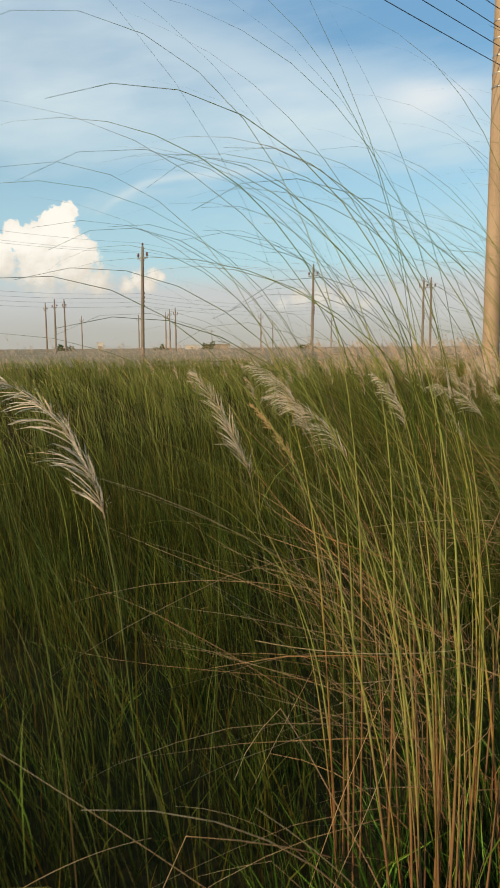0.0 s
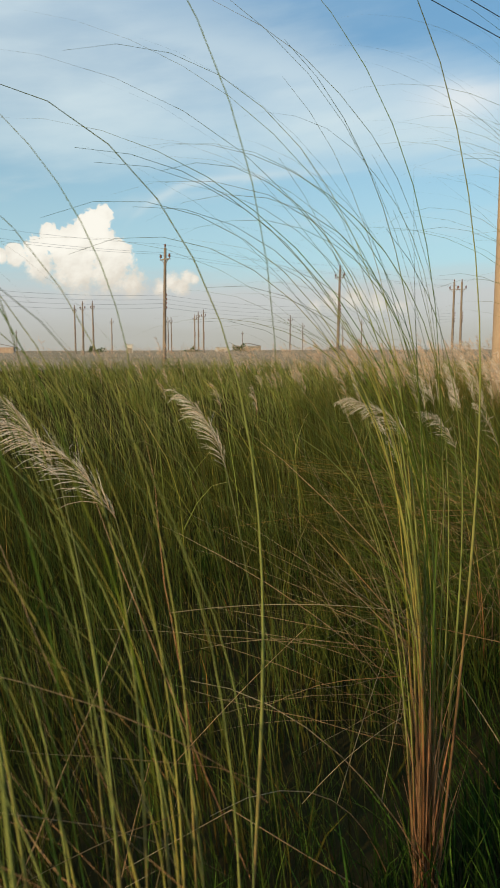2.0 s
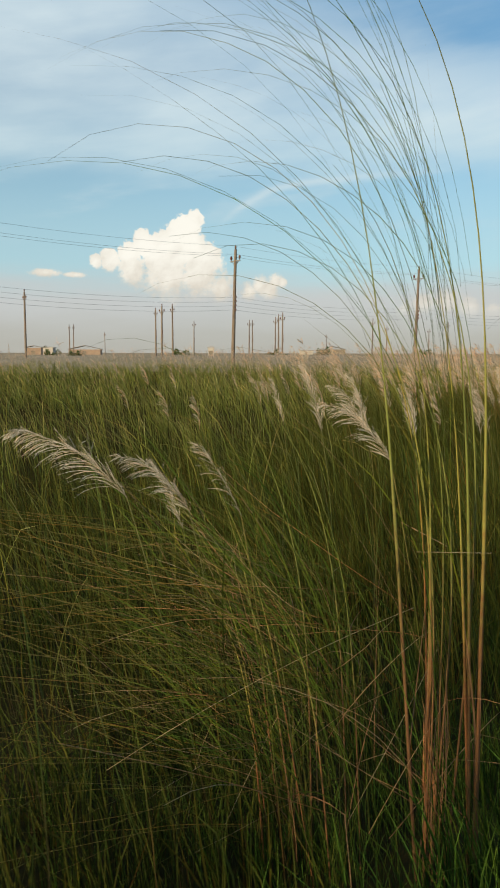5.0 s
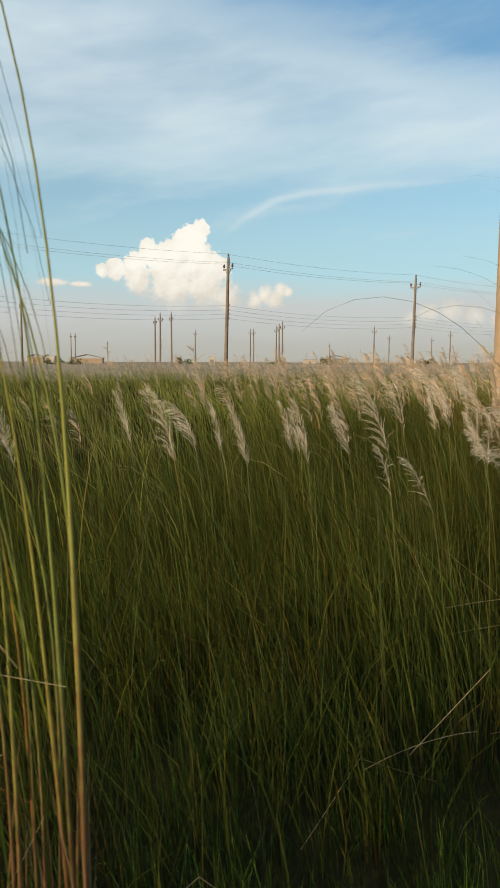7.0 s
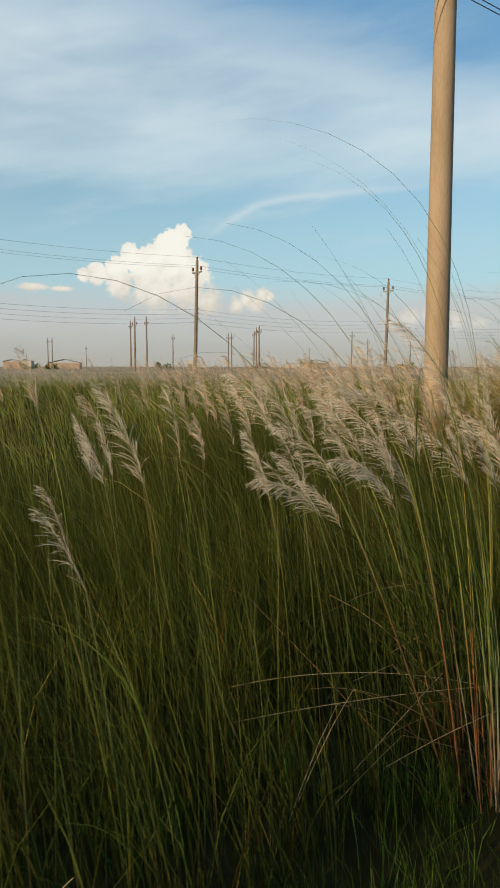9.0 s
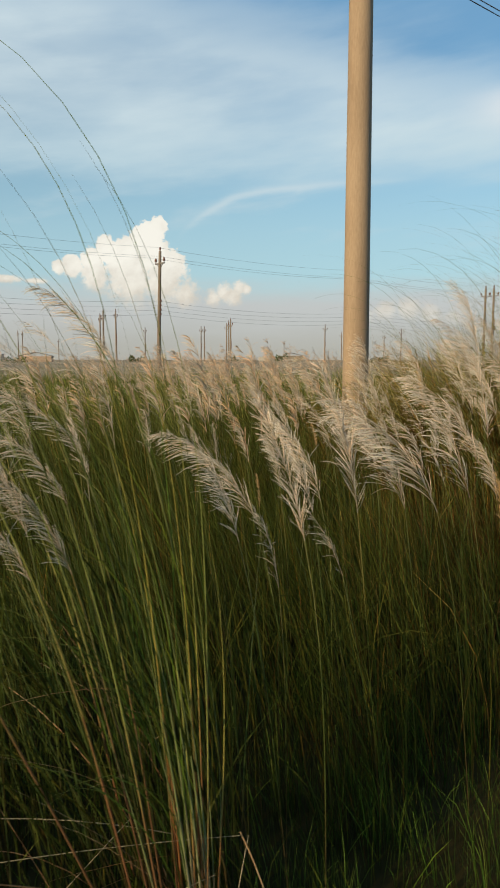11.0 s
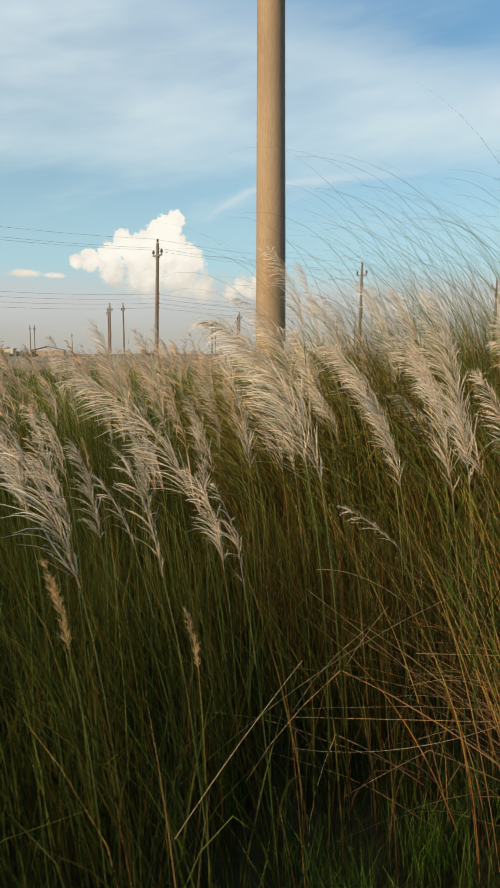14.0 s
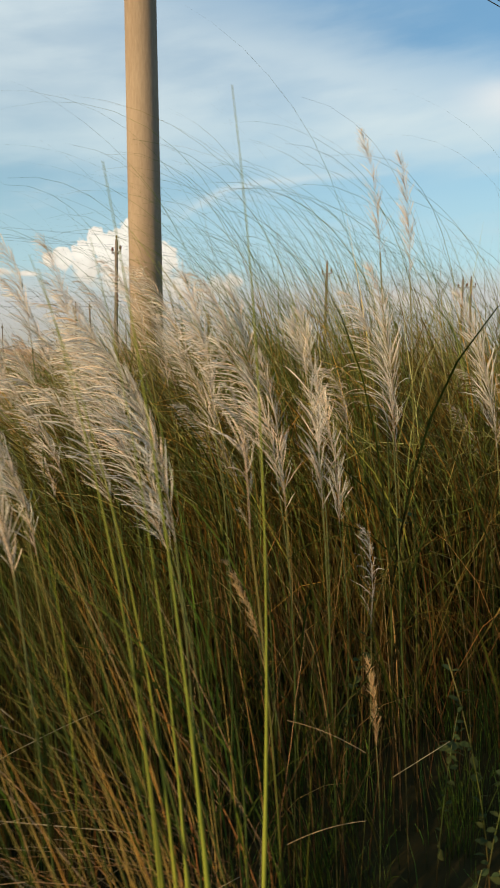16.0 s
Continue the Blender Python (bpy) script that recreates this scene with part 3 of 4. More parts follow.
def build_clump(x, y, culms, radius, kinds, scale, leaves, dry, label, lean=0.0, straw=0, low=0.0, tips=0, dry_z=(0.25, 0.9), splay=3.0, sweep=0.0, sheath=0, trail=0):
    root = tagged(new("reed_clump"), label, "tall grass", group="reed clumps")
    root.matrix_basis = pose(x, y, 0, 0, 0, 0)
    for _k in range(culms):
        r, q = radius * math.sqrt(random.random()), random.random() * 2 * math.pi
        s = scale * random.uniform(0.82, 1.12)
        fan = splay * r / radius
        part("culm", random.choice(kinds), root, "", pose(r * math.cos(q), r * math.sin(q), -0.02, random.gauss(-fan * math.sin(q), 0.3 + 0.4 * splay), random.gauss(fan * math.cos(q) - lean, 0.3 + 0.5 * splay), random.gauss(0, 15)) @ Matrix.Scale(s, 4))
    add_blades(root, "leaf", "", leaves, radius * 1.1, (0.05, 0.8 - low), (30, 120), (0.7 * scale, 1.7 * scale), (0.0015, 0.004), M_LEAF, 0.8 - 0.01 * sweep, foot=(0.3 * sweep, 8.0 + sweep))
    add_blades(root, "leaf_tip", "", tips, radius * 1.3, (0.9 * scale, 1.65 * scale), (65, 118), (0.9 * scale, 1.9 * scale), (0.0010, 0.0021), M_LEAF, 0.28, (1.0, 1.8), 12, (0, 12))
    add_blades(root, "dry_leaf", "dry red-brown leaf", dry, radius * 1.1, dry_z, (-25, 40 + 0.4 * sweep), (0.35 * scale, (1.05 + 0.012 * sweep) * scale), (0.0008, 0.0017 + 0.00001 * sweep), M_DRY, 0.9, (0.7, 2.0), 7, (20, 88))
    add_blades(root, "trailing_leaf", "long brown-green leaf trailing downwind", trail, radius * 1.4, (0.12, 0.95), (-20, 22), (0.6, 1.4), (0.0012, 0.0026), M_TRAIL, 0.3, (0.8, 1.6), 9, (60, 92))
    add_blades(root, "sheath", "dry orange-brown leaf sheath", sheath, radius * 1.25, (0.0, 0.40), (-8, 16), (0.25, 0.60), (0.003, 0.006), M_SHEATH, 2.0, (0.8, 1.6), 5, (0, 7))
    for _k in range(straw):
        r, q = (radius + 0.08) * random.random(), random.random() * 2 * math.pi
        part("broken_stalk", random.choice(STRAW), root, "dry bent straw stalk", pose(r * math.cos(q), r * math.sin(q), random.uniform(0, 0.25), 0, 0, random.gauss(180, 75)) @ Matrix.Scale(random.uniform(0.8, 1.2), 4))
    return root


TALL = "tall green reed clump, tips bowed over, dry orange foot"
build_clump(-0.50, 1.42, 16, 0.075, CULM_HOOKED + CULM_HEAVY[:5], 0.85, 8, 64, TALL, 0, 9, 0, 18, (0.6, 1.0), 2.2, sheath=8)
build_clump(-0.54, 1.74, 7, 0.09, CULM_HOOKED, 0.87, 8, 62, TALL, 0, 3, 0, 18, (0.65, 1.1), 2.2, sheath=2)
build_clump(-0.27, 1.88, 26, 0.18, CULM_HOOKED[:8] + CULM_HEAVY, 0.84, 14, 70, "loose stand of bright green reed stems", 0, 3, 0, 8, (0.1, 0.95), splay=2.0, sheath=5)
build_clump(-1.06, 1.20, 3, 0.03, CULM_UPRIGHT, 0.42, 5, 0, "short green reed shoot")
build_clump(-1.30, 1.45, 2, 0.05, CULM_UPRIGHT, 0.36, 6, 0, "short green reed shoot")
build_clump(0.40, 2.50, 24, 0.020, CULM_BOWED + CULM_UPRIGHT + CULM_THICK[:3], 0.88, 14, 60, TALL, 0, 9, 0, 34, (0.55, 0.9), sheath=90)
build_clump(1.745, 3.95, 8, 0.060, CULM_HOOKED[:12] + CULM_THICK[:4], 1.08, 10, 16, TALL, 0, 4, 0, 46, splay=1.2, sheath=18)
build_clump(1.86, 3.92, 3, 0.012, CULM_THICK, 1.10, 2, 0, "slender upright reed stems", 0.5, 1, splay=0.4, sheath=8)
build_clump(1.40, 4.02, 22, 0.17, CULM_SLIM + CULM_BOWED[:10], 0.64, 126, 60, "low reed clump blown flat with dense trailing leaves", 3, 5, sweep=26.0, sheath=6, trail=72)
build_clump(1.18, 4.30, 8, 0.20, CULM_SLIM, 0.62, 100, 40, "low reed clump blown flat with dense trailing leaves", 3, 2, sweep=30.0, trail=46)
build_clump(2.94, 5.22, 12, 0.06, CULM_SLIM, 0.58, 6, 0, "small tuft of thin dry upright stems", 1, 2, splay=3.0)
build_clump(3.99, 5.93, 16, 0.05, CULM_UPRIGHT[:8] + CULM_PALE, 0.74, 14, 2, "green reed clump with broken straw at its foot", 3, 4, 0.3, splay=4.0, sheath=3)
build_clump(4.03, 5.92, 5, 0.03, CULM_PALE, 0.92, 4, 0, "stout pale reed stems with green tops", 1, 2, splay=2.0)
build_clump(3.90, 6.00, 34, 0.06, CULM_SLIM + CULM_BOWED[:3], 0.86, 30, 10, "reed clump leaning in the wind among plumes", 10, 3, 0, 10, splay=6.0)
build_clump(6.38, 7.60, 18, 0.10, CULM_GOLD, 1.0, 12, 14, "reed clump of orange-brown dry stems", 8, 6, 0, 0, (0.15, 0.7), 7.0)
build_clump(6.44, 7.56, 26, 0.07, CULM_BENT, 1.0, 4, 10, "reed clump of bronze stems bent over by the wind", 6, 2, 0, 0, (0.15, 0.7), 6.0)
build_clump(6.34, 7.31, 5, 0.07, CULM_STOUT, 1.05, 0, 4, "stout bright green reed stems", 1, 1, splay=2.5)
build_clump(6.31, 7.36, 46, 0.08, CULM_GOLD + CULM_SLIM[:5], 0.96, 6, 14, "golden green reed clump leaning in the wind", 5, 5, 0, 0, (0.1, 0.7), 6.0)
build_clump(6.08, 7.50, 6, 0.12, CULM_GOLD + CULM_SLIM[:6], 0.85, 8, 8, "loose golden reed stems leaning in the wind", 12, 3, 0, 0, (0.1, 0.6), 5.0)
build_clump(6.85, 9.75, 42, 0.45, CULM_BOWED, 0.96, 700, 10, "dense tall green reed clump with bowed tips", 0, 0, -0.3, 110)
build_clump(7.75, 10.1, 34, 0.45, CULM_BOWED, 0.96, 560, 10, "dense tall green reed clump with bowed tips", 0, 0, -0.3, 90)
build_clump(6.05, 10.2, 20, 0.30, CULM_BOWED, 0.86, 260, 10, "green reed clump among pale plumes", 0, 0, -0.1, 40)


# ------------------------------------------------------------------ plume grass
def plume_arrays(length, branches, bend, hairs, wide=0.88, segs=10, bsegs=4, coarse=1.0, blown=1.0):
    """A silky feather: bent spine, combed side branches swept downwind, each fringed with fine hairs. Foot at the origin, +z up, wind to -x."""
    p = paths(RNG, np.zeros((1, 3)), np.array([WIND]), np.radians([bend[0]]), np.radians([bend[1]]), np.array([length]), np.array([1.5]), segs)
    sets = [tubes(p, np.array([0.0013]), taper(segs + 1, 1.0, 0.2), 3)]
    s = np.sort(RNG.uniform(0.0, 1.0, branches) ** 0.9)
    at = np.stack([np.interp(s, np.linspace(0, 1, segs + 1), p[0, :, k]) for k in range(3)], axis=1)
    spine = np.interp(s, [0, 1], np.radians(bend))
    lee = RNG.random(branches) < 0.5 + blown * np.interp(s, [0, 0.3, 1], [0.08, 0.20, 0.35])
    az = np.where(lee, WIND, 0.0) + RNG.normal(0, 0.75, branches)
    size = np.interp(s, [0, 0.10, 0.45, 0.8, 1.0], [0.075, 0.125, 0.115, 0.080, 0.04]) * RNG.uniform(0.7, 1.2, branches) * (length / 0.38) * wide
    size = np.where(lee, size, size * (0.9 - 0.28 * blown))
    th0 = np.where(lee, spine + 0.30, 0.42 - spine) + RNG.normal(0, 0.12, branches)
    th1 = np.where(lee, spine + 0.35 + blown * RNG.uniform(0.35, 1.0, branches), 0.75 - 0.65 * blown - 1.5 * spine) + RNG.normal(0, 0.22, branches)
    bp = paths(RNG, at, az, th0, th1, size, np.full(branches, 1.0), bsegs, 0.12)
    prof = np.interp(np.linspace(0, 1, bsegs + 1), [0, 0.3, 0.8, 1], [0.5, 1.0, 0.7, 0.15])
    sets.append(ribbons(bp, RNG.uniform(0.0012, 0.0025, branches) * coarse, RNG.random(branches) * math.pi, prof))
    if hairs:
        t = RNG.uniform(0.05, 1.0, (branches, hairs))
        pos = np.stack([np.stack([np.interp(t[i], np.linspace(0, 1, bsegs + 1), bp[i, :, k]) for k in range(3)], axis=1) for i in range(branches)]).reshape(-1, 3)
        n = len(pos)
        hp = paths(RNG, pos, np.repeat(az, hairs) + RNG.normal(0, 1.0, n), np.repeat(th0, hairs) + RNG.normal(0.1, 0.5, n), np.repeat(th1, hairs) + RNG.normal(0, 0.4, n), RNG.uniform(0.006, 0.017, n), np.ones(n), 1)
        hv, hf, ha = ribbons(hp, np.full(n, 0.0006), RNG.random(n) * math.pi, np.array([1.0, 0.3]))
        sets.append((hv, hf, ha * 0.5 + 0.3))
    return join(sets)


PLUMES = []
for k in range(14):
    big = RNG.uniform(0.34, 0.52)
    if k < 4:
        # stiff ones, hardly bent by the wind
        v, f, al = plume_arrays(big * 0.9, int(RNG.integers(95, 125)), (RNG.uniform(-4, 3), RNG.uniform(6, 20)), 6, 0.72, blown=0.35)
    else:
        v, f, al = plume_arrays(big, int(RNG.integers(88, 126)), (RNG.uniform(-4, 8), 20 + 4.5 * (k - 4)), 6, 0.85 + 0.02 * (k - 4))
    PLUMES.append(mesh_from("plume", v, f, al, M_PLUME))
for k in range(3):
    # plumes still closed, as slim brushes
    v, f, al = plume_arrays(RNG.uniform(0.20, 0.28), 80, (0, 12), 9, 0.46, blown=0.4)
    PLUMES.append(mesh_from("plume", v, f, al, M_SPIKE))
for k in range(3):
    # plumes that have lost most of their silk
    v, f, al = plume_arrays(RNG.uniform(0.24, 0.32), 30, (0, 20), 9, 0.9)
    PLUMES.append(mesh_from("plume", v, f, al, M_PLUME))


def build_plume_plant(k):
    """One flowering stem with its plume and leaves, foot at the origin, about 1.5 m to the plume's tip."""
    label = "silky beige plume on a slender green stalk, blown sideways" if k < 14 else "slim closed plume on an upright green stalk" if k < 17 else "thin ragged plume on a slender stalk"
    root = tagged(new("plume_grass"), label, "plume grass", group="flowering plumes")
    h = RNG.uniform(1.02, 1.26)
    p = paths(RNG, np.zeros((1, 3)), np.array([WIND]), np.radians([RNG.uniform(-3, 3)]), np.radians([RNG.uniform(3, 12)]), np.array([h]), np.array([3.0]), 8)
    v, f, al = tubes(p, np.array([0.0022]), taper(9, 1.0, 0.6), 4)
    part("stalk", mesh_from("stalk", v, f, al, M_STALK), root)
    part("plume", PLUMES[k % len(PLUMES)], root, "silky beige feather plume" if k < 14 or k > 16 else "golden closed spike", Matrix.Translation(p[0, -1]))
    for _j in range(4):
        s = RNG.uniform(0.02, 0.6)
        at = np.array([[np.interp(s, np.linspace(0, 1, 9), p[0, :, c]) for c in range(3)]])
        q = paths(RNG, at, np.array([WIND + RNG.normal(0, 1.2)]), np.radians([RNG.uniform(4, 14)]), np.radians([RNG.uniform(25, 110)]), np.array([RNG.uniform(0.4, 0.9)]), np.array([1.7]), 7, 0.1)
        v, f, al = ribbons(q, np.array([RNG.uniform(0.003, 0.006)]), RNG.random(1) * 3.1, leaf_profile(8))
        part("leaf", mesh_from("leaf", v, f, al, M_TALL), root)
    return root


PLANTS = [build_plume_plant(k) for k in range(20)]
SPARE = list(PLANTS)


def put_plume(x, y, s, turn, tip=0.0, closed=False, stiff=0.35):
    """Stand a plume plant at x, y; tip leans its plume downwind, and the stalk by its share stiff."""
    m = pose(x, y, 0, 0, 0, turn) @ pose(0, 0, 0, random.gauss(0, 3), -stiff * tip, 0)
    choices = PLANTS[14:17] if closed else PLANTS[:14]
    spare = [p for p in choices if p in SPARE]
    if spare:
        ob = spare[0]
        SPARE.remove(ob)
        ob.matrix_basis = m
    else:
        ob = copy_thing(random.choice(choices), m)
    ob.scale = (s, s, s)
    size = 0.66 + 0.32 * min(1, max(0, (x - 4.0) / 1.5))
    plume = next(c for c in ob.children if c.name.startswith("plume"))
    plume.rotation_euler = (0, -radians((1 - stiff) * tip + random.uniform(0, 10)), random.gauss(0, 0.2))
    plume.scale = (size, size, size)


def plume_density(x, y):
    """How thick the plumes stand: sparse where the walk begins, thick from its middle on."""
    return np.clip((x - 2.8 + 0.15 * (y - 6)) / 2.0, 0.0, 1.0) ** 1.2


def tallness(x):
    return 1.0 + 0.07 * np.clip((x - 5.2) / 1.8, 0, 1)


def place_near_plumes():
    for ob in [p for p in PLANTS[17:] if p in SPARE]:
        SPARE.remove(ob)
        x, y = ORIGIN + ALONG * random.uniform(7, 9) + LEFT * random.uniform(1.6, 2.2)
        ob.matrix_basis = pose(x, y, 0, 0, -4, 0)
    made = tries = 0
    while made < 125 and tries < 9000:
        tries += 1
        u, w = random.uniform(2.0, 15.5), 1.25 + 3.3 * random.random() ** 1.15
        xy = ORIGIN + ALONG * u + LEFT * w
        if random.random() > plume_density(xy[0], xy[1]) or (w < 1.75 and random.random() < 0.6) or (xy[1] < 8.4 and xy[0] > 5.7 and w < 1.9):
            continue
        s = random.uniform(0.80, 1.10 - 0.08 * min(1, max(0, xy[0] - 5.5)))
        put_plume(xy[0], xy[1], s, random.gauss(0, 30), random.gauss(4, 4), random.random() < 0.06)
        made += 1


def aim_plume(x, y, z, tip, turn, kind):
    """Stand a plume plant so that its plume begins at x, y, z."""
    ob = copy_thing(random.choice(PLANTS[4:14] if kind == "open" else PLANTS[11:14] if kind.startswith("bowed") else PLANTS[:4] if kind.startswith("upright") else PLANTS[17:] if "sparse" in kind else PLANTS[14:17]), pose(0, 0, 0))
    plume = next(c for c in ob.children if c.name.startswith("plume"))
    turned = pose(0, 0, 0, 0, 0, turn) @ pose(0, 0, 0, 0, -0.3 * tip, 0)
    plume.rotation_euler = (0, -radians(0.7 * tip), 0)
    top = turned @ plume.location
    s = z / top.z
    ob.matrix_basis = Matrix.Translation((x - top.x * s, y - top.y * s, 0)) @ turned
    ob.scale = (s, s, s)
    k = min(1.15, max(0.5, 1.0 / s)) if "small" not in kind else 0.80 / s
    k *= 0.74 + 0.36 * min(1, max(0, (x - 3.7) / 0.9)) - 0.10 * min(1, max(0, (x - 5.5) / 0.4))
    k *= 1.4 if "large" in kind else 1.0
    plume.scale = (k, k, k)


# plumes that stand alone in front: where the plume begins, lean, turn
# by the first reeds
for spot in ((-1.17, 1.71, 1.19, 14, 0, "bowed_large"), (-0.79, 2.08, 1.20, 22, 10, "upright"), (-0.66, 2.09, 1.23, 32, -10, "closed"),
             (-0.06, 2.80, 1.24, 14, 0, "open"), (-0.34, 2.64, 1.15, 24, 0, "open"), (-0.47, 2.66, 1.24, 26, 0, "open")):
    aim_plume(*spot)
# in the thin middle stretch
for spot in ((0.87, 3.98, 1.15, 34, 0, "open"), (1.05, 3.92, 1.12, 30, 20, "open"), (1.19, 3.80, 1.14, 24, 0, "sparse"),
             (1.62, 4.05, 1.24, 30, -10, "open"), (2.76, 5.12, 1.05, 22, 0, "sparse"), (2.67, 5.37, 1.05, 12, 20, "sparse"),
             (2.40, 7.06, 1.00, 8, 0, "upright"), (1.98, 6.76, 1.05, 6, 20, "upright"), (1.88, 6.29, 1.10, 12, 0, "open"),
             (2.78, 6.04, 1.14, 14, 10, "open"), (3.33, 6.10, 1.14, 18, 0, "sparse"), (1.46, 6.87, 1.09, 10, -10, "upright"),
             (3.20, 7.78, 1.12, 10, 0, "open"), (2.46, 7.30, 0.98, 6, 0, "upright")):
    aim_plume(*spot)
# where the stand thickens
for spot in ((3.48, 6.10, 0.97, 24, 0, "open"), (3.31, 6.11, 1.06, 28, 10, "sparse"), (3.35, 5.78, 1.10, 30, 0, "sparse"),
             (3.54, 6.03, 1.24, 26, 10, "open"), (4.26, 6.14, 1.10, 12, 0, "upright"), (4.46, 6.46, 1.10, 10, 15, "upright"),
             (4.22, 6.39, 0.90, 8, 0, "sparse_small"), (4.10, 6.25, 1.07, 14, 0, "open"), (4.45, 6.63, 0.86, 20, 0, "sparse_small")):
    aim_plume(*spot)
# plumes fanning out of the leaning clump
for spot in ((3.69, 6.00, 1.45, 46, 0, "sparse"), (3.59, 6.05, 1.40, 50, 10, "open"), (3.77, 6.02, 1.47, 36, -10, "sparse"),
             (3.64, 5.96, 1.52, 42, 0, "sparse"), (3.52, 6.04, 1.45, 54, 5, "sparse"), (3.83, 6.08, 1.50, 30, 0, "open"),
             (3.71, 6.12, 1.34, 40, 10, "open"), (3.46, 6.00, 1.34, 56, 0, "sparse")):
    aim_plume(*spot)
# along the thick stand
for spot in ((4.76, 6.65, 1.06, 26, 0, "bowed"), (4.75, 7.00, 1.00, 14, 25, "open"), (5.01, 7.04, 1.03, 16, 0, "open"),
             (5.20, 6.99, 1.07, 10, 0, "sparse"), (5.38, 7.14, 1.00, 8, 15, "sparse_small"), (4.19, 6.85, 0.99, 22, 0, "open"),
             (4.39, 6.90, 1.01, 12, 0, "upright"), (4.45, 7.11, 1.01, 12, -20, "open")):
    aim_plume(*spot)
# before the golden reeds
for spot in ((5.60, 7.42, 1.20, 8, 0, "open"), (5.55, 7.31, 1.24, 12, 10, "open"),
             (5.99, 7.49, 1.15, 8, 0, "upright"), (6.01, 7.41, 1.19, 6, 20, "upright"),
             (5.83, 7.46, 1.00, 46, 0, "sparse_small"), (5.26, 7.61, 1.07, 16, 0, "open"), (5.42, 7.93, 1.16, 8, 20, "upright"),
             (5.07, 7.52, 1.00, 20, 0, "sparse_small")):
    aim_plume(*spot)
# at the end of the walk
for spot in ((6.26, 7.62, 1.15, 12, 0, "open"), (6.40, 7.29, 1.28, 2, 20, "sparse"), (6.69, 8.07, 1.10, 3, 0, "upright"),
             (6.60, 7.80, 1.20, 3, 20, "upright"), (6.55, 8.09, 1.13, 2, -15, "upright"), (6.84, 8.11, 1.34, 3, 0, "upright"),
             (7.14, 8.14, 1.29, 10, 0, "upright"), (6.46, 7.87, 0.87, 18, 0, "spike_small"), (6.73, 7.86, 0.90, -3, 0, "sparse_small"),
             (6.74, 7.82, 0.61, 2, 0, "spike_small"), (6.24, 7.95, 1.12, 14, 0, "open"), (6.36, 8.00, 1.36, 4, 10, "upright"),
             (6.13, 8.10, 1.30, 16, 0, "open"), (6.52, 8.02, 1.22, 8, 0, "open"), (6.64, 8.10, 1.28, 2, 0, "upright"),
             (6.48, 8.12, 1.30, 3, 15, "upright"), (6.85, 8.34, 1.84, 2, 0, "upright_small"), (6.94, 8.34, 1.78, 0, 10, "upright_small")):
    aim_plume(*spot)
# the crowd of plumes beside the stout stems
for spot in ((5.91, 7.90, 1.19, 16, 0, "open"), (5.95, 8.20, 1.20, 18, 10, "open"), (6.13, 7.79, 1.21, 14, 5, "open"),
             (6.28, 7.45, 1.22, 10, 5, "open"), (5.70, 8.53, 1.23, 16, 0, "open"), (6.20, 8.29, 1.21, 12, 10, "open"),
             (6.37, 8.89, 1.26, 10, -5, "open"), (5.81, 8.82, 1.25, 14, -10, "open"), (6.05, 9.01, 1.23, 14, -20, "open"),
             (6.28, 9.41, 1.36, 8, -5, "open"), (5.52, 9.36, 1.32, 14, -10, "open"), (5.84, 9.64, 1.35, 12, 0, "open")):
    aim_plume(*spot)
# the taller ones behind them
for spot in ((5.65, 8.82, 1.43, 15, 19, "open"), (5.71, 8.92, 1.60, 7, -5, "open"), (5.85, 8.60, 1.46, 12, 14, "open"),
             (5.83, 9.18, 1.50, 4, -1, "open"), (5.93, 9.11, 1.53, 15, 19, "open"), (6.00, 9.26, 1.54, 10, 17, "open"),
             (6.12, 8.98, 1.58, 7, 8, "open"), (6.20, 9.03, 1.42, 5, -15, "open"), (6.29, 8.90, 1.51, 14, 0, "open"),
             (6.37, 8.78, 1.42, 6, -12, "open"), (6.46, 9.01, 1.51, 14, 17, "open")):
    aim_plume(*spot)
for spot in ((1.1, 4.5, 0.92, -15, 10), (1.55, 4.75, 1.02, 0, 8), (2.45, 5.6, 0.96, 0, 3), (2.2, 5.9, 0.98, -10, 4), (1.9, 5.7, 0.98, -10, 2), (2.7, 6.2, 1.0, 5, 4),
             (6.05, 7.9, 1.0, -15, 6), (6.95, 8.4, 1.05, 5, 0), (7.5, 8.6, 1.08, 10, 0), (5.1, 6.9, 0.8, 0, 0, True), (5.3, 7.0, 0.7, 0, 3, True)):
    put_plume(*spot)
# the leaning plumes that fan out of the clump in the middle of the walk
for _k in range(6):
    put_plume(random.gauss(3.84, 0.11), random.gauss(6.02, 0.10), random.uniform(0.94, 1.06), random.gauss(0, 18), random.uniform(14, 34), stiff=0.6)
for _k in range(4):
    put_plume(random.uniform(3.2, 3.7), random.uniform(5.9, 6.6), random.uniform(0.88, 1.02), random.gauss(0, 25), random.uniform(4, 16))
place_near_plumes()


# ------------------------------------------------------------------ grass as stuff
def scatter(n, u, w):
    uu, ww = RNG.uniform(*u, n), RNG.uniform(*w, n)
    return ORIGIN + ALONG * uu[:, None] + LEFT * ww[:, None]


def tufts(n, u, w, per, size):
    """Places in tussocks of about per blades each."""
    heart = scatter(n // per, u, w)
    k = RNG.integers(0, len(heart), n)
    return heart[k] + RNG.normal(0, 1, (n, 2)) * (size * RNG.uniform(0.5, 1.5, len(heart)))[k, None]


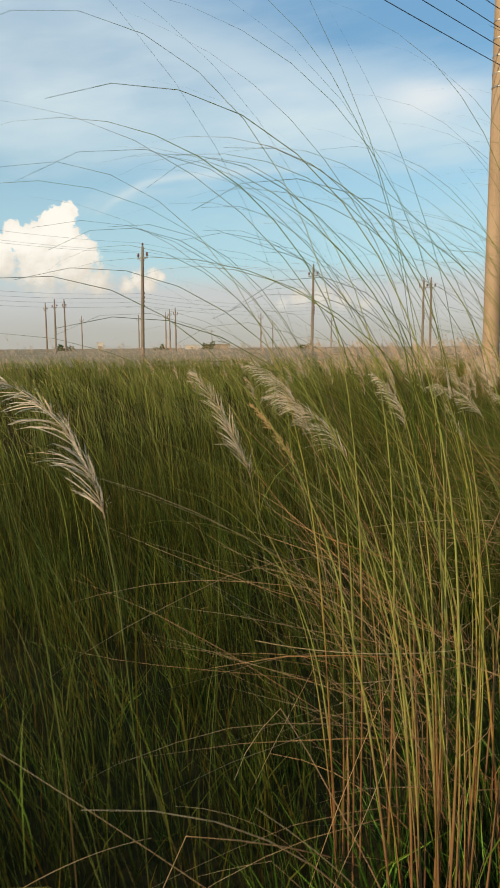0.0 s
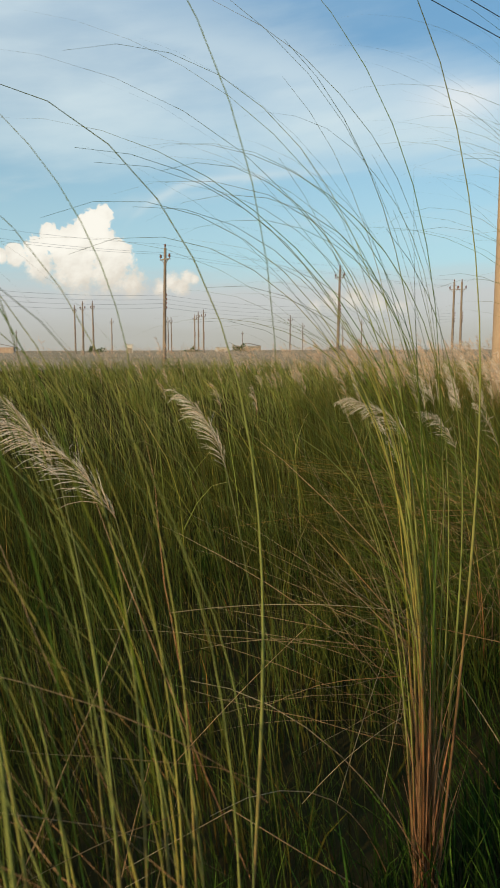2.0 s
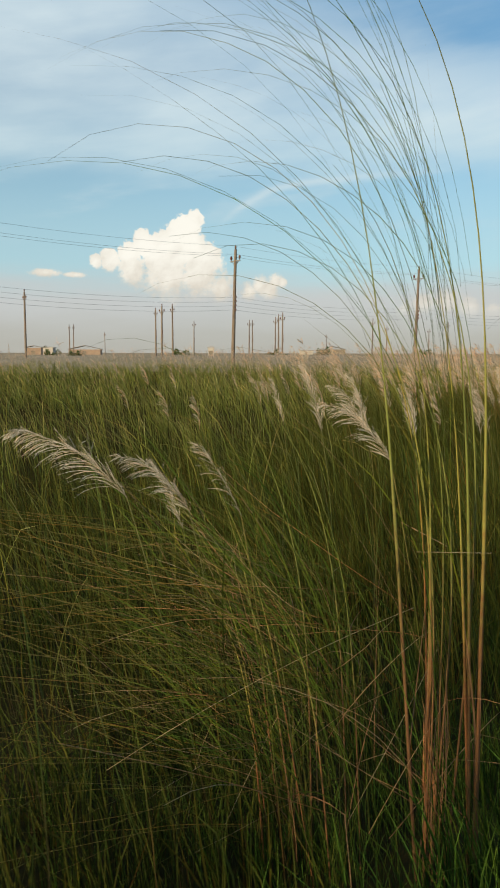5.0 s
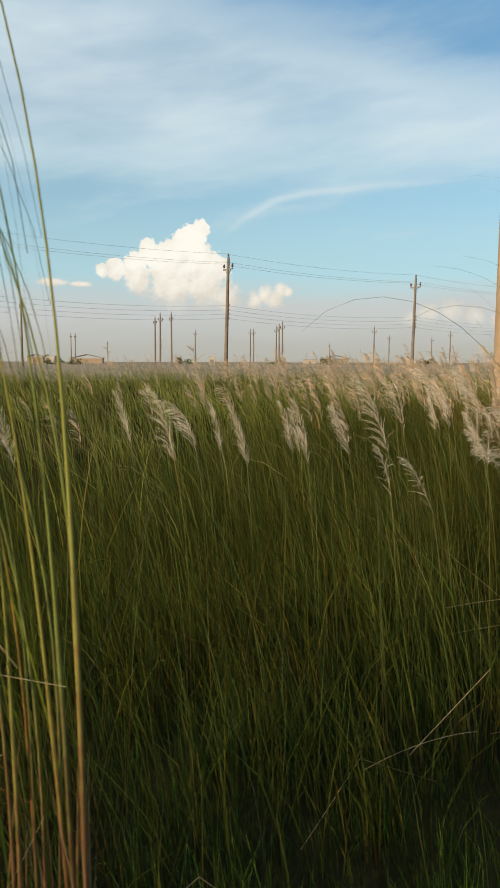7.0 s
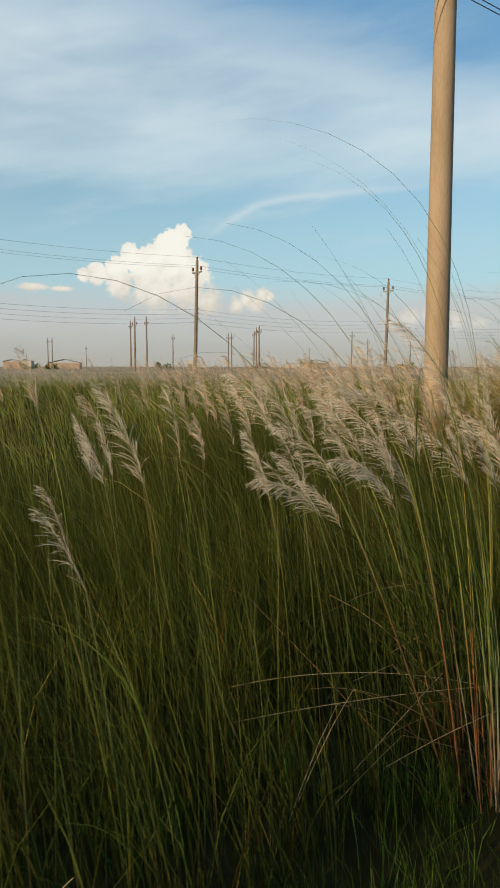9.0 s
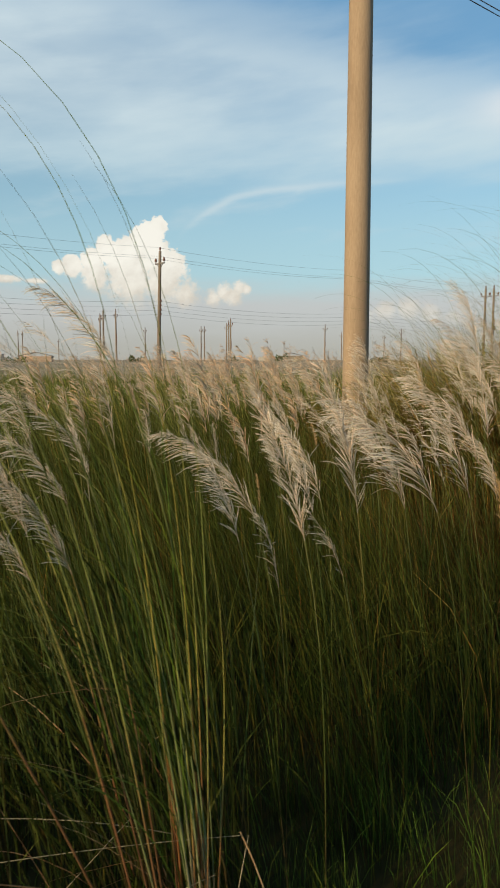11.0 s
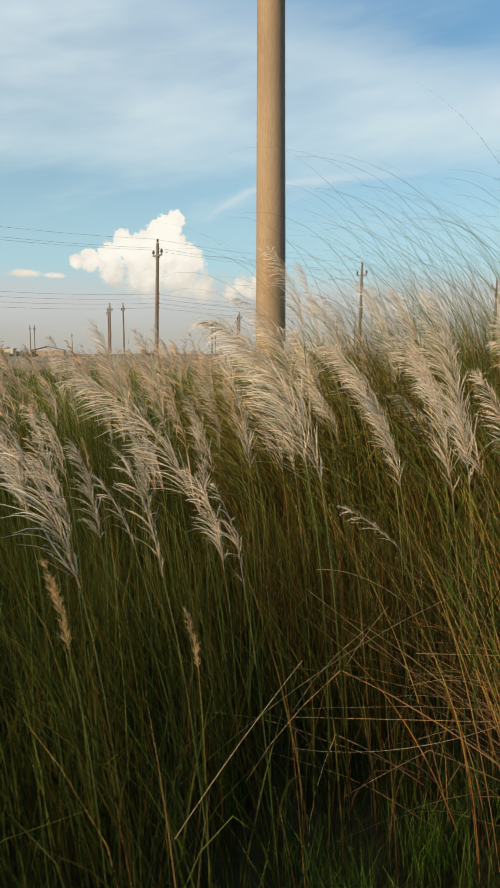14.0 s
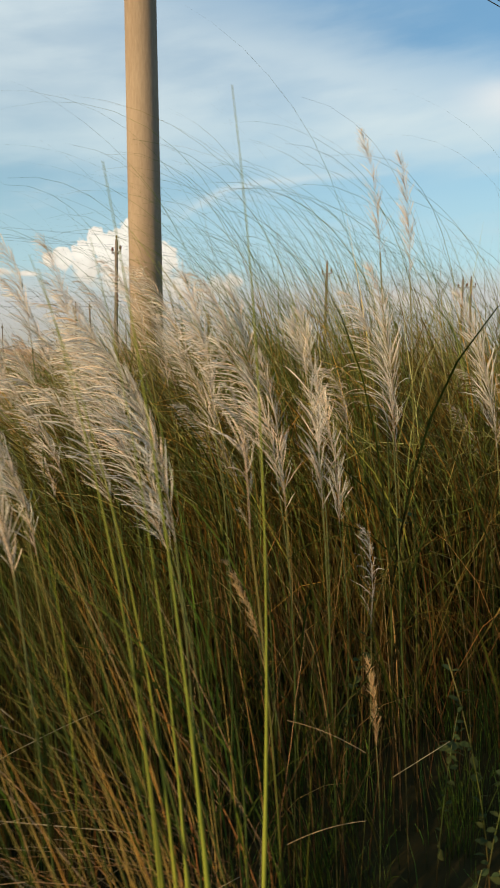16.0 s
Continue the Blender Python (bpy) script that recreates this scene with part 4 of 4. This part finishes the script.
def waves(xy):
    """A smooth patchiness between 0 and 1 over the field."""
    x, y = xy[:, 0], xy[:, 1]
    return 0.5 + 0.2 * np.sin(1.9 * x + 0.7 * y) + 0.17 * np.sin(-1.1 * x + 2.3 * y + 1.3) + 0.13 * np.sin(4.3 * x + 3.1 * y + 0.4)


def grass(name, label, xy, height, width, material, segs, tilt=(15, 60), az_spread=0.8, power=(1.3, 2.2), foot=(0, 10)):
    n = len(xy)
    base = np.column_stack([xy, np.full(n, -0.02)])
    p = paths(RNG, base, WIND + RNG.normal(0, az_spread, n), np.radians(RNG.uniform(*foot, n) + (RNG.random(n) < 0.12) * RNG.uniform(0, 32, n)), np.radians(RNG.uniform(*tilt, n)), height, RNG.uniform(*power, n), segs, 0.5)
    v, f, al = ribbons(p, RNG.uniform(*width, n), RNG.random(n) * math.pi, leaf_profile(segs + 1))
    tagged(new(name, mesh_from(name, v, f, al, material)), label, "grass", kind="stuff")


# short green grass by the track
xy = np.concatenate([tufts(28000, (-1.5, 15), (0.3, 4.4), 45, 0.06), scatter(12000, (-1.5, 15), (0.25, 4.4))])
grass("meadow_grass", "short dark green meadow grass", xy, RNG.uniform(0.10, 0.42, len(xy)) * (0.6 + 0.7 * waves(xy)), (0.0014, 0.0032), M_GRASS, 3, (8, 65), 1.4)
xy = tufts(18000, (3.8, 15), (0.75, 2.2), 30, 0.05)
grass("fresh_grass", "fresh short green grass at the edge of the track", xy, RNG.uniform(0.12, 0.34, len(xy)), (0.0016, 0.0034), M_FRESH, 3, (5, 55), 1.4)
# tall leaves under the plumes, thinning towards the track
xy = np.concatenate([tufts(92000, (-3.5, 17), (1.0, 8.0), 60, 0.075), scatter(16000, (-3.5, 17), (0.95, 8.0))])
_u, _w = uw(xy)
keep = np.clip((_w - 0.8) / 1.6, 0.0, 1.0) * (0.35 + 0.65 * np.clip(waves(xy) * 1.5 - 0.2, 0, 1))
keep *= 0.6 + 0.4 * np.clip(xy[:, 0] / 1.5, 0, 1)
xy = xy[RNG.random(len(xy)) < keep]
rise = np.clip((xy[:, 0] - 0.8) / 2.0, 0, 1)
hgt = RNG.uniform(0.28, 0.66, len(xy)) * (1 - rise) + RNG.uniform(0.55, 1.2, len(xy)) * (1 + 0.2 * np.clip((uw(xy)[1] - 2.2) / 1.5, 0, 1)) * rise
hgt *= (0.75 + 0.35 * waves(xy)) * tallness(xy[:, 0])
dry_side = RNG.random(len(xy)) < np.clip((xy[:, 0] - 4.4) / 1.8, 0.10, 0.92)
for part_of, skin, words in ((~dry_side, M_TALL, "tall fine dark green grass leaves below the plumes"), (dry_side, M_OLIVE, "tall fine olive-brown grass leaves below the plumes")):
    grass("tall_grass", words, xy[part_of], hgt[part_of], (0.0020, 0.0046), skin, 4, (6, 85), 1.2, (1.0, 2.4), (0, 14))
# dense broad leaves added low in the stand, to keep the sun from the ground
xy = tufts(38000, (-4, 17), (1.2, 6.4), 14, 0.10)
rise = np.clip((xy[:, 0] - 0.6) / 2.2, 0, 1)
grass("undergrowth", "dense leaves added low in the stand to shade it", xy, RNG.uniform(0.22, 0.50, len(xy)) * (1 - rise) + RNG.uniform(0.36, 0.82, len(xy)) * rise, (0.004, 0.008), M_UNDER, 3, (4, 60), 1.2, (1.0, 2.2), (0, 12))
# the tall thicket at the end of the walk
q, r = RNG.uniform(0, 2 * math.pi, 9000), np.sqrt(RNG.random(9000))
xy = np.column_stack([7.3 + 1.7 * r * np.cos(q), 9.95 + 0.75 * r * np.sin(q)])
for half, skin in ((slice(0, 4200), M_FIELD), (slice(4200, None), M_OLIVE)):
    grass("thicket_grass", "dense tall olive grass of a thicket", xy[half], RNG.uniform(1.5, 2.35, len(xy[half])) * (1.0 - 0.2 * r[half] ** 2), (0.004, 0.009), skin, 6, (20, 110), 0.9, (1.4, 2.6))
# wispy pale stems that break the top of the stand, added in place of haze
xy = np.concatenate([scatter(4600, (-9, 17), (3.2, 11.0)), scatter(5200, (-22, 24), (9.0, 26.0))])
grass("wispy_grass", "thin pale grass stems added to soften the top like haze", xy, RNG.uniform(1.0, 1.55, len(xy)), (0.003, 0.007), M_FIELD, 5, (20, 100), 0.9, (1.2, 2.6))
# green and straw stems standing among the leaves
xy = scatter(3600, (-1, 16), (1.2, 6.5))
rise = np.clip((xy[:, 0] - 0.8) / 2.0, 0.0, 1)
xy = xy[RNG.random(len(xy)) < 0.25 + 0.75 * rise]
grass("grass_stems", "thin straw and green stems among the leaves", xy, RNG.uniform(0.7, 1.35, len(xy)), (0.0025, 0.0045), M_STALK, 6, (5, 40), 0.9, (1.2, 2.6))
# browned leaves where the stand is driest
xy = scatter(12000, (6.5, 16), (0.9, 5.0))
xy = xy[RNG.random(len(xy)) < np.clip((xy[:, 0] - 5.1) / 1.4, 0, 1)]
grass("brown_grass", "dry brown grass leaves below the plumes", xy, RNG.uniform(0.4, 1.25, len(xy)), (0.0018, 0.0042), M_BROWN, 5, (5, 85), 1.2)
# both sides of the track under the walker, and behind
# added low, mostly out of view, to block the sun along the track
xy = scatter(7000, (-8, 5), (0.3, 0.95))
_u, _w = uw(xy)
grass("verge_grass", "knee-high grass added along the track to block the sun", xy, RNG.uniform(0.3, 0.62, len(xy)) * (0.75 + 0.3 * _w), (0.004, 0.008), M_GRASS, 3, (10, 70), 1.0)
# the next two stand out of view, added to shade the low stand
n = 26000
xy = ORIGIN + ALONG * RNG.uniform(-18, 22, n)[:, None] - LEFT * (1.7 + 13 * RNG.random(n) ** 2.2)[:, None]
grass("tall_grass", "unseen tall grass added across the track to cast shade", xy, RNG.uniform(0.7, 1.5, len(xy)), (0.006, 0.016), M_TALL, 3, (10, 60))
n = 13000
xy = ORIGIN - ALONG * (1.6 + 14 * RNG.random(n) ** 1.8)[:, None] + LEFT * RNG.uniform(-0.8, 7.0, n)[:, None]
grass("tall_grass", "unseen tall grass added at the start, to cast shade", xy, RNG.uniform(0.8, 1.5, len(xy)), (0.006, 0.016), M_TALL, 3, (10, 60))
xy = scatter(15000, (-32, 52), (-48, -9))
grass("field_grass", "tall olive grass of the field beyond the track", xy, RNG.uniform(0.6, 1.2, len(xy)), (0.02, 0.05), M_FIELD, 3, (10, 70), 1.0)
# the field beyond
xy = tufts(120000, (-34, 56), (7.0, 64), 24, 0.2)
dist = np.hypot(xy[:, 0] - 3, xy[:, 1] - 3)
xy = xy[RNG.random(len(xy)) < np.clip(14 / dist, 0.12, 1)]
near_wall = np.clip(1.25 - np.hypot(xy[:, 0] - 6, xy[:, 1] - 10) / 12, 0, 0.3)
hgt = RNG.uniform(0.7, 1.25, len(xy)) * (0.8 + 0.3 * waves(xy * 0.5) + near_wall)
hgt *= 1 - 0.48 * np.clip((4.5 - xy[:, 0]) / 3.0, 0, 1) * np.clip((30 - xy[:, 1]) / 15, 0, 1)
far_off = np.hypot(xy[:, 0] - 3, xy[:, 1] - 3) > 17
grass("field_grass", "tall olive grass of the field", xy[~far_off], hgt[~far_off], (0.006, 0.014), M_FIELD, 3, (15, 85), 1.0)
grass("field_grass", "tall olive grass far out in the field", xy[far_off], hgt[far_off], (0.018, 0.040), M_FIELD, 2, (15, 85), 1.0)


def far_plumes():
    near = [plume_arrays(RNG.uniform(0.3, 0.44), 48, (RNG.uniform(0, 12), RNG.uniform(20, 50)), 0, 1.0, 5, 3, 2.2) for _k in range(8)]
    far = [plume_arrays(RNG.uniform(0.3, 0.44), 11, (RNG.uniform(0, 12), RNG.uniform(20, 50)), 0, 1.2, 2, 2, 3.6) for _k in range(6)]
    xy = scatter(50000, (-40, 70), (4.3, 85))
    d = np.hypot(xy[:, 0] - 3, xy[:, 1] - 3)
    keep = np.clip(15 / d, 0.18, 1) * np.where(d < 12, np.maximum(plume_density(xy[:, 0], xy[:, 1]) * 0.6, np.clip(0.08 + 0.22 * xy[:, 0], 0.03, 0.60)), np.clip(0.5 + (xy[:, 0] + 6) / 20, 0.4, 1)) * (0.45 + 0.8 * waves(xy * 0.45))
    some = RNG.random(len(xy)) < 0.88 * keep * (np.hypot((xy[:, 0] - 7.0) / 1.6, xy[:, 1] - 10.0) > 1.0) * np.where(d < 15, np.clip((xy[:, 0] + 2.5) / 4.0, 0.3, 1), 1.0)
    thick = scatter(460, (3, 17), (2.5, 9.0))
    thick = thick[RNG.random(len(thick)) < plume_density(thick[:, 0], thick[:, 1])]
    xy = np.concatenate([xy[some], thick])
    d = np.hypot(xy[:, 0] - 3, xy[:, 1] - 3)
    sets = []
    for (x, y), dd in zip(xy, d):
        v, f, al = near[int(RNG.integers(8))] if dd < 13 else far[int(RNG.integers(6))]
        q, s = RNG.normal(0, 0.5), RNG.uniform(0.8, 1.25)
        c, si = math.cos(q) * s, math.sin(q) * s
        vv = np.column_stack([v[:, 0] * c - v[:, 1] * si + x, v[:, 0] * si + v[:, 1] * c + y, v[:, 2] * s + RNG.uniform(0.82, 1.18 + 0.24 * min(1.0, dd / 12)) * float(tallness(x))])
        sets.append((vv, f, al))
    v, f, al = join(sets)
    tagged(new("field_plumes", mesh_from("field_plumes", v, f, al, M_PLUME_DIM)), "dense plumes all over the field, silk darkened for distance", "plume grass", kind="stuff")


far_plumes()


# ------------------------------------------------------------------ far field, bushes, huts
def far_field():
    """The even top of the grass where single plants can no longer be told apart."""
    rng = np.random.default_rng(5)
    rings, spokes = np.array([50, 62, 76, 92, 116, 160, 250, 420, 800, 1600, 3000, 4500]), 180
    q = np.linspace(0, 2 * math.pi, spokes, endpoint=False)
    v = np.stack([3 + rings[:, None] * np.cos(q), 5 + rings[:, None] * np.sin(q), 0.95 + rng.normal(0, 0.06, (len(rings), spokes))], axis=2)
    v[:4, :, 2] += np.array([-0.75, -0.35, -0.14, -0.05])[:, None]
    idx = np.arange(len(rings) * spokes).reshape(len(rings), spokes)
    nx = np.roll(idx, -1, axis=1)
    f = np.stack([idx[:-1], idx[1:], nx[1:], nx[:-1]], axis=2).reshape(-1, 4)
    tagged(new("far_field", mesh_from("far_field", v.reshape(-1, 3), f, np.full(v.size // 3, 0.5), M_FAR)), "hazy beige-green grass field reaching the horizon", "grass field", kind="stuff")


far_field()


def build_bush(x, y, r, h):
    """A low rounded bush: short stem and a ragged crown of leaf clumps."""
    root = tagged(new("bush"), "low dark green bush at the field's edge", "bush", group="far bushes")
    root.matrix_basis = pose(x, y, 0)
    bm = bmesh.new()
    rod(bm, (0, 0, 0), (0, 0, h * 0.5), 0.12, 6)
    part("trunk", bm_mesh("trunk", bm, M_ROOF), root)
    n = 500
    d = RNG.normal(size=(n, 3))
    d /= np.linalg.norm(d, axis=1, keepdims=True)
    d[:, 2] = np.abs(d[:, 2])
    base = d * np.array([r, r, h * 0.8]) * (RNG.random((n, 1)) ** 0.4) * (0.8 + 0.35 * np.sin(3 * d[:, :1] * 2 + x)) + np.array([0, 0, h * 0.12])
    p = paths(RNG, base, RNG.uniform(0, 6.28, n), RNG.uniform(0, 1.2, n), RNG.uniform(0.5, 2.2, n), RNG.uniform(0.3, 0.6, n) * h * 0.35, np.ones(n), 2)
    v, f, al = ribbons(p, np.full(n, h * 0.13), RNG.random(n) * 3.1, np.array([0.5, 1.0, 0.2]))
    part("crown", mesh_from("crown", v, f, al, M_BUSH), root)


for spot in ((-41, 160, 1.8, 2.2), (-33, 150, 1.6, 2.2), (37, 330, 4, 4.5), (-60, 230, 4, 3.4), (14, 300, 4, 3.2), (75, 300, 5, 3.6), (-22, 260, 4, 3.2)):
    build_bush(*spot)


def build_hut(x, y, w, d, h, wall, roof, label, turn=0.0, pitched=True):
    root = tagged(new("hut"), label, "hut", group="far huts")
    root.matrix_basis = pose(x, y, 0, 0, 0, turn)
    t = 0.2
    for x0, y0, x1, y1 in ((-w / 2, d / 2 - t, w / 2, d / 2), (-w / 2, -d / 2 + t, -w / 2 + t, d / 2 - t), (w / 2 - t, -d / 2 + t, w / 2, d / 2 - t),
                           (-w / 2, -d / 2, -0.5, -d / 2 + t), (0.5, -d / 2, w / 2, -d / 2 + t)):
        bm = bmesh.new()
        box(bm, x0, y0, 0, x1, y1, h)
        part("wall", bm_mesh("wall", bm, wall, False), root)
    bm = bmesh.new()
    box(bm, -0.5, -d / 2, 2.1, 0.5, -d / 2 + t, h)
    part("lintel", bm_mesh("lintel", bm, wall, False), root)
    bm = bmesh.new()
    box(bm, -0.48, -d / 2 + 0.05, 0, 0.48, -d / 2 + 0.1, 2.08)
    part("door", bm_mesh("door", bm, M_ROOF, False), root, "dark plank door")
    bm = bmesh.new()
    e, up = 0.25, (w * 0.12 if pitched else 0.15)
    ring = [(-w / 2 - e, 0), (0, up), (w / 2 + e, 0), (w / 2 + e, 0.12), (0, up + 0.12), (-w / 2 - e, 0.12)]
    a = [bm.verts.new((px, -d / 2 - e, h + pz)) for px, pz in ring]
    b = [bm.verts.new((px, d / 2 + e, h + pz)) for px, pz in ring]
    for k in range(6):
        bm.faces.new((a[k], a[(k + 1) % 6], b[(k + 1) % 6], b[k]))
    for s in (a, b):
        bm.faces.new((s[0], s[1], s[4], s[5]))
        bm.faces.new((s[1], s[2], s[3], s[4]))
    bmesh.ops.recalc_face_normals(bm, faces=bm.faces)
    part("roof", bm_mesh("roof", bm, roof, False), root, "sheet roof")


build_hut(-57.0, 205, 4.2, 4, 2.9, M_BRICK, M_ROOF, "small brown brick hut beside the field", 8)
build_hut(-51.5, 200, 2.6, 3, 2.9, M_WHITE, M_WHITE, "small whitewashed hut beside the field", 0, False)
build_hut(-45.0, 215, 9, 5, 2.5, M_BRICK, M_ROOF, "long low shed with a dark roof", 5)
build_hut(43.0, 352, 12, 6, 3.4, M_ROOF, M_ROOF, "long dark thatched shed far off", 0)
build_hut(30.5, 350, 6, 5, 2.8, M_WHITE, M_ROOF, "pale low building far off", 0, False)
build_hut(-6.5, 170, 1.3, 1.3, 2.8, M_WHITE, M_WHITE, "narrow pale kiosk beside a pole", 0, False)


# ------------------------------------------------------------------ straw lying across the stands
def dry_stalk(a, b, sag, r=0.0011):
    a, b = Vector(a), Vector(b)
    n = 10
    p = np.array([[*(a.lerp(b, k / n) + Vector((0, 0, sag * 4 * (k / n) * (1 - k / n))))] for k in range(n + 1)])[None]
    v, f, al = tubes(p, np.array([r]), taper(n + 1, 1.0, 0.5), 4)
    tagged(new("dry_stalk", mesh_from("dry_stalk", v, f, al, M_STRAW)), "long dry straw stalk bent across the grass", "straw", group="straw stalks")


# by the first reeds
for a, b, sag in (
    ((-0.73, 1.66, 0.30), (-0.57, 1.56, 0.86), 0.02),
    ((-0.69, 1.60, 0.34), (-0.50, 1.53, 0.94), -0.02),
    ((-0.85, 1.69, 0.90), (-0.45, 1.45, 0.95), -0.02),
    ((-1.41, 1.63, 0.39), (-1.09, 1.76, 0.40), 0.02),
    ((0.51, 2.70, 0.73), (0.61, 2.40, 0.52), 0.01),
    ((-0.23, 2.72, 0.44), (0.15, 2.75, 0.81), 0.01),
    ((0.11, 2.60, 0.40), (0.38, 2.63, 0.60), 0.02),
    ((0.19, 2.55, 0.43), (0.34, 2.63, 0.80), 0.01),
    ((-0.21, 2.77, 0.86), (0.38, 2.68, 0.87), 0.02),
    ((0.30, 2.54, 0.43), (0.39, 2.62, 0.77), 0.00),
):
    dry_stalk(a, b, sag)
# beside the tall pair
for a, b, sag in (
    ((0.81, 3.91, 0.38), (1.69, 4.01, 0.82), 0.03),
    ((1.56, 3.93, 0.17), (1.78, 3.95, 0.57), 0.01),
    ((1.50, 3.93, 0.21), (1.76, 4.00, 0.70), -0.01),
    ((1.68, 3.96, 1.00), (1.85, 3.84, 1.03), 0.00),
    ((1.65, 4.02, 1.07), (1.75, 3.91, 1.03), 0.00),
):
    dry_stalk(a, b, sag)
# in the thin stretch
dry_stalk((2.82, 4.67, 0.70), (2.57, 4.55, 0.51), 0.0)
dry_stalk((2.46, 4.60, 0.44), (2.80, 4.70, 0.50), 0.02)
# at the leaning clump
for a, b, sag in (
    ((3.08, 6.07, 0.39), (3.96, 5.98, 0.43), 0.05),
    ((3.09, 6.02, 0.28), (4.09, 5.96, 0.44), 0.02),
    ((4.04, 5.84, 0.16), (4.11, 5.96, 0.44), 0.00),
    ((4.09, 5.96, 0.45), (4.20, 5.81, 0.19), 0.03),
    ((3.51, 5.92, 0.15), (3.83, 5.99, 0.47), 0.00),
    ((3.61, 5.87, 0.19), (4.03, 5.91, 0.38), 0.01),
):
    dry_stalk(a, b, sag, 0.0016)
# at the golden reeds
for a, b, sag in (
    ((5.23, 6.84, 0.56), (5.48, 6.75, 0.98), 0.01),
    ((5.19, 7.57, 0.22), (6.11, 7.72, 0.78), 0.06),
    ((5.91, 7.54, 0.65), (6.20, 7.44, 0.68), 0.00),
    ((5.53, 7.49, 0.38), (6.39, 7.43, 0.59), -0.08),
    ((5.72, 7.65, 0.57), (5.85, 7.65, 0.76), 0.01),
    ((5.54, 7.64, 0.40), (6.37, 7.38, 0.50), 0.00),
    ((6.21, 7.38, 0.34), (6.36, 7.33, 0.55), 0.00),
    ((5.64, 7.85, 0.82), (5.91, 7.74, 0.75), 0.03),
    ((6.51, 7.69, 0.46), (6.68, 7.66, 0.53), 0.01),
    ((6.52, 7.79, 0.70), (6.70, 7.76, 0.63), 0.01),
    ((6.76, 7.74, 0.58), (6.88, 7.71, 0.68), 0.00),
):
    dry_stalk(a, b, sag)


# ------------------------------------------------------------------ broad-leaved weeds
def weed_leaf():
    bm = bmesh.new()
    out = [(0, 0), (0.25, 0.22), (0.55, 0.27), (0.8, 0.17), (1, 0)]
    mid = [bm.verts.new((x, 0, 0.10 * math.sin(x * 2.6))) for x, _y in out]
    for s in (1, -1):
        edge = [bm.verts.new((x, s * y, 0.10 * math.sin(x * 2.6) + 0.25 * y)) if y else None for x, y in out]
        for k in range(4):
            ring = [mid[k], mid[k + 1], edge[k + 1], edge[k]]
            bm.faces.new([q for q in (ring if s > 0 else reversed(ring)) if q is not None])
    return bm_mesh("leaf", bm, M_BUSH)


WEED_LEAF = weed_leaf()


def build_weed(x, y, h, leaves):
    root = tagged(new("weed"), "low weed with small broad green leaves", "weed", group="broad-leaved weeds")
    root.matrix_basis = pose(x, y, 0)
    p = paths(RNG, np.zeros((1, 3)), np.array([RNG.uniform(0, 6)]), np.array([0.05]), np.array([0.35]), np.array([h]), np.array([1.0]), 6)
    v, f, al = tubes(p, np.array([0.003]), taper(7, 1, 0.4), 4)
    part("stem", mesh_from("stem", v, f, al, M_STALK), root)
    for _k in range(leaves):
        s = random.uniform(0.25, 1.0)
        at = [np.interp(s, np.linspace(0, 1, 7), p[0, :, c]) for c in range(3)]
        part("leaf", WEED_LEAF, root, "", pose(*at, random.gauss(0, 25), random.uniform(-35, 30), random.uniform(0, 360)) @ Matrix.Scale(random.uniform(0.018, 0.042), 4))


for x, y, h in ((7.02, 7.85, 0.95), (7.10, 7.95, 0.8), (6.98, 8.05, 0.65), (7.2, 8.1, 1.0), (6.95, 7.75, 0.4), (6.80, 7.55, 0.3), (7.05, 7.6, 0.45), (6.75, 8.4, 1.1)):
    build_weed(x, y, h, 26)
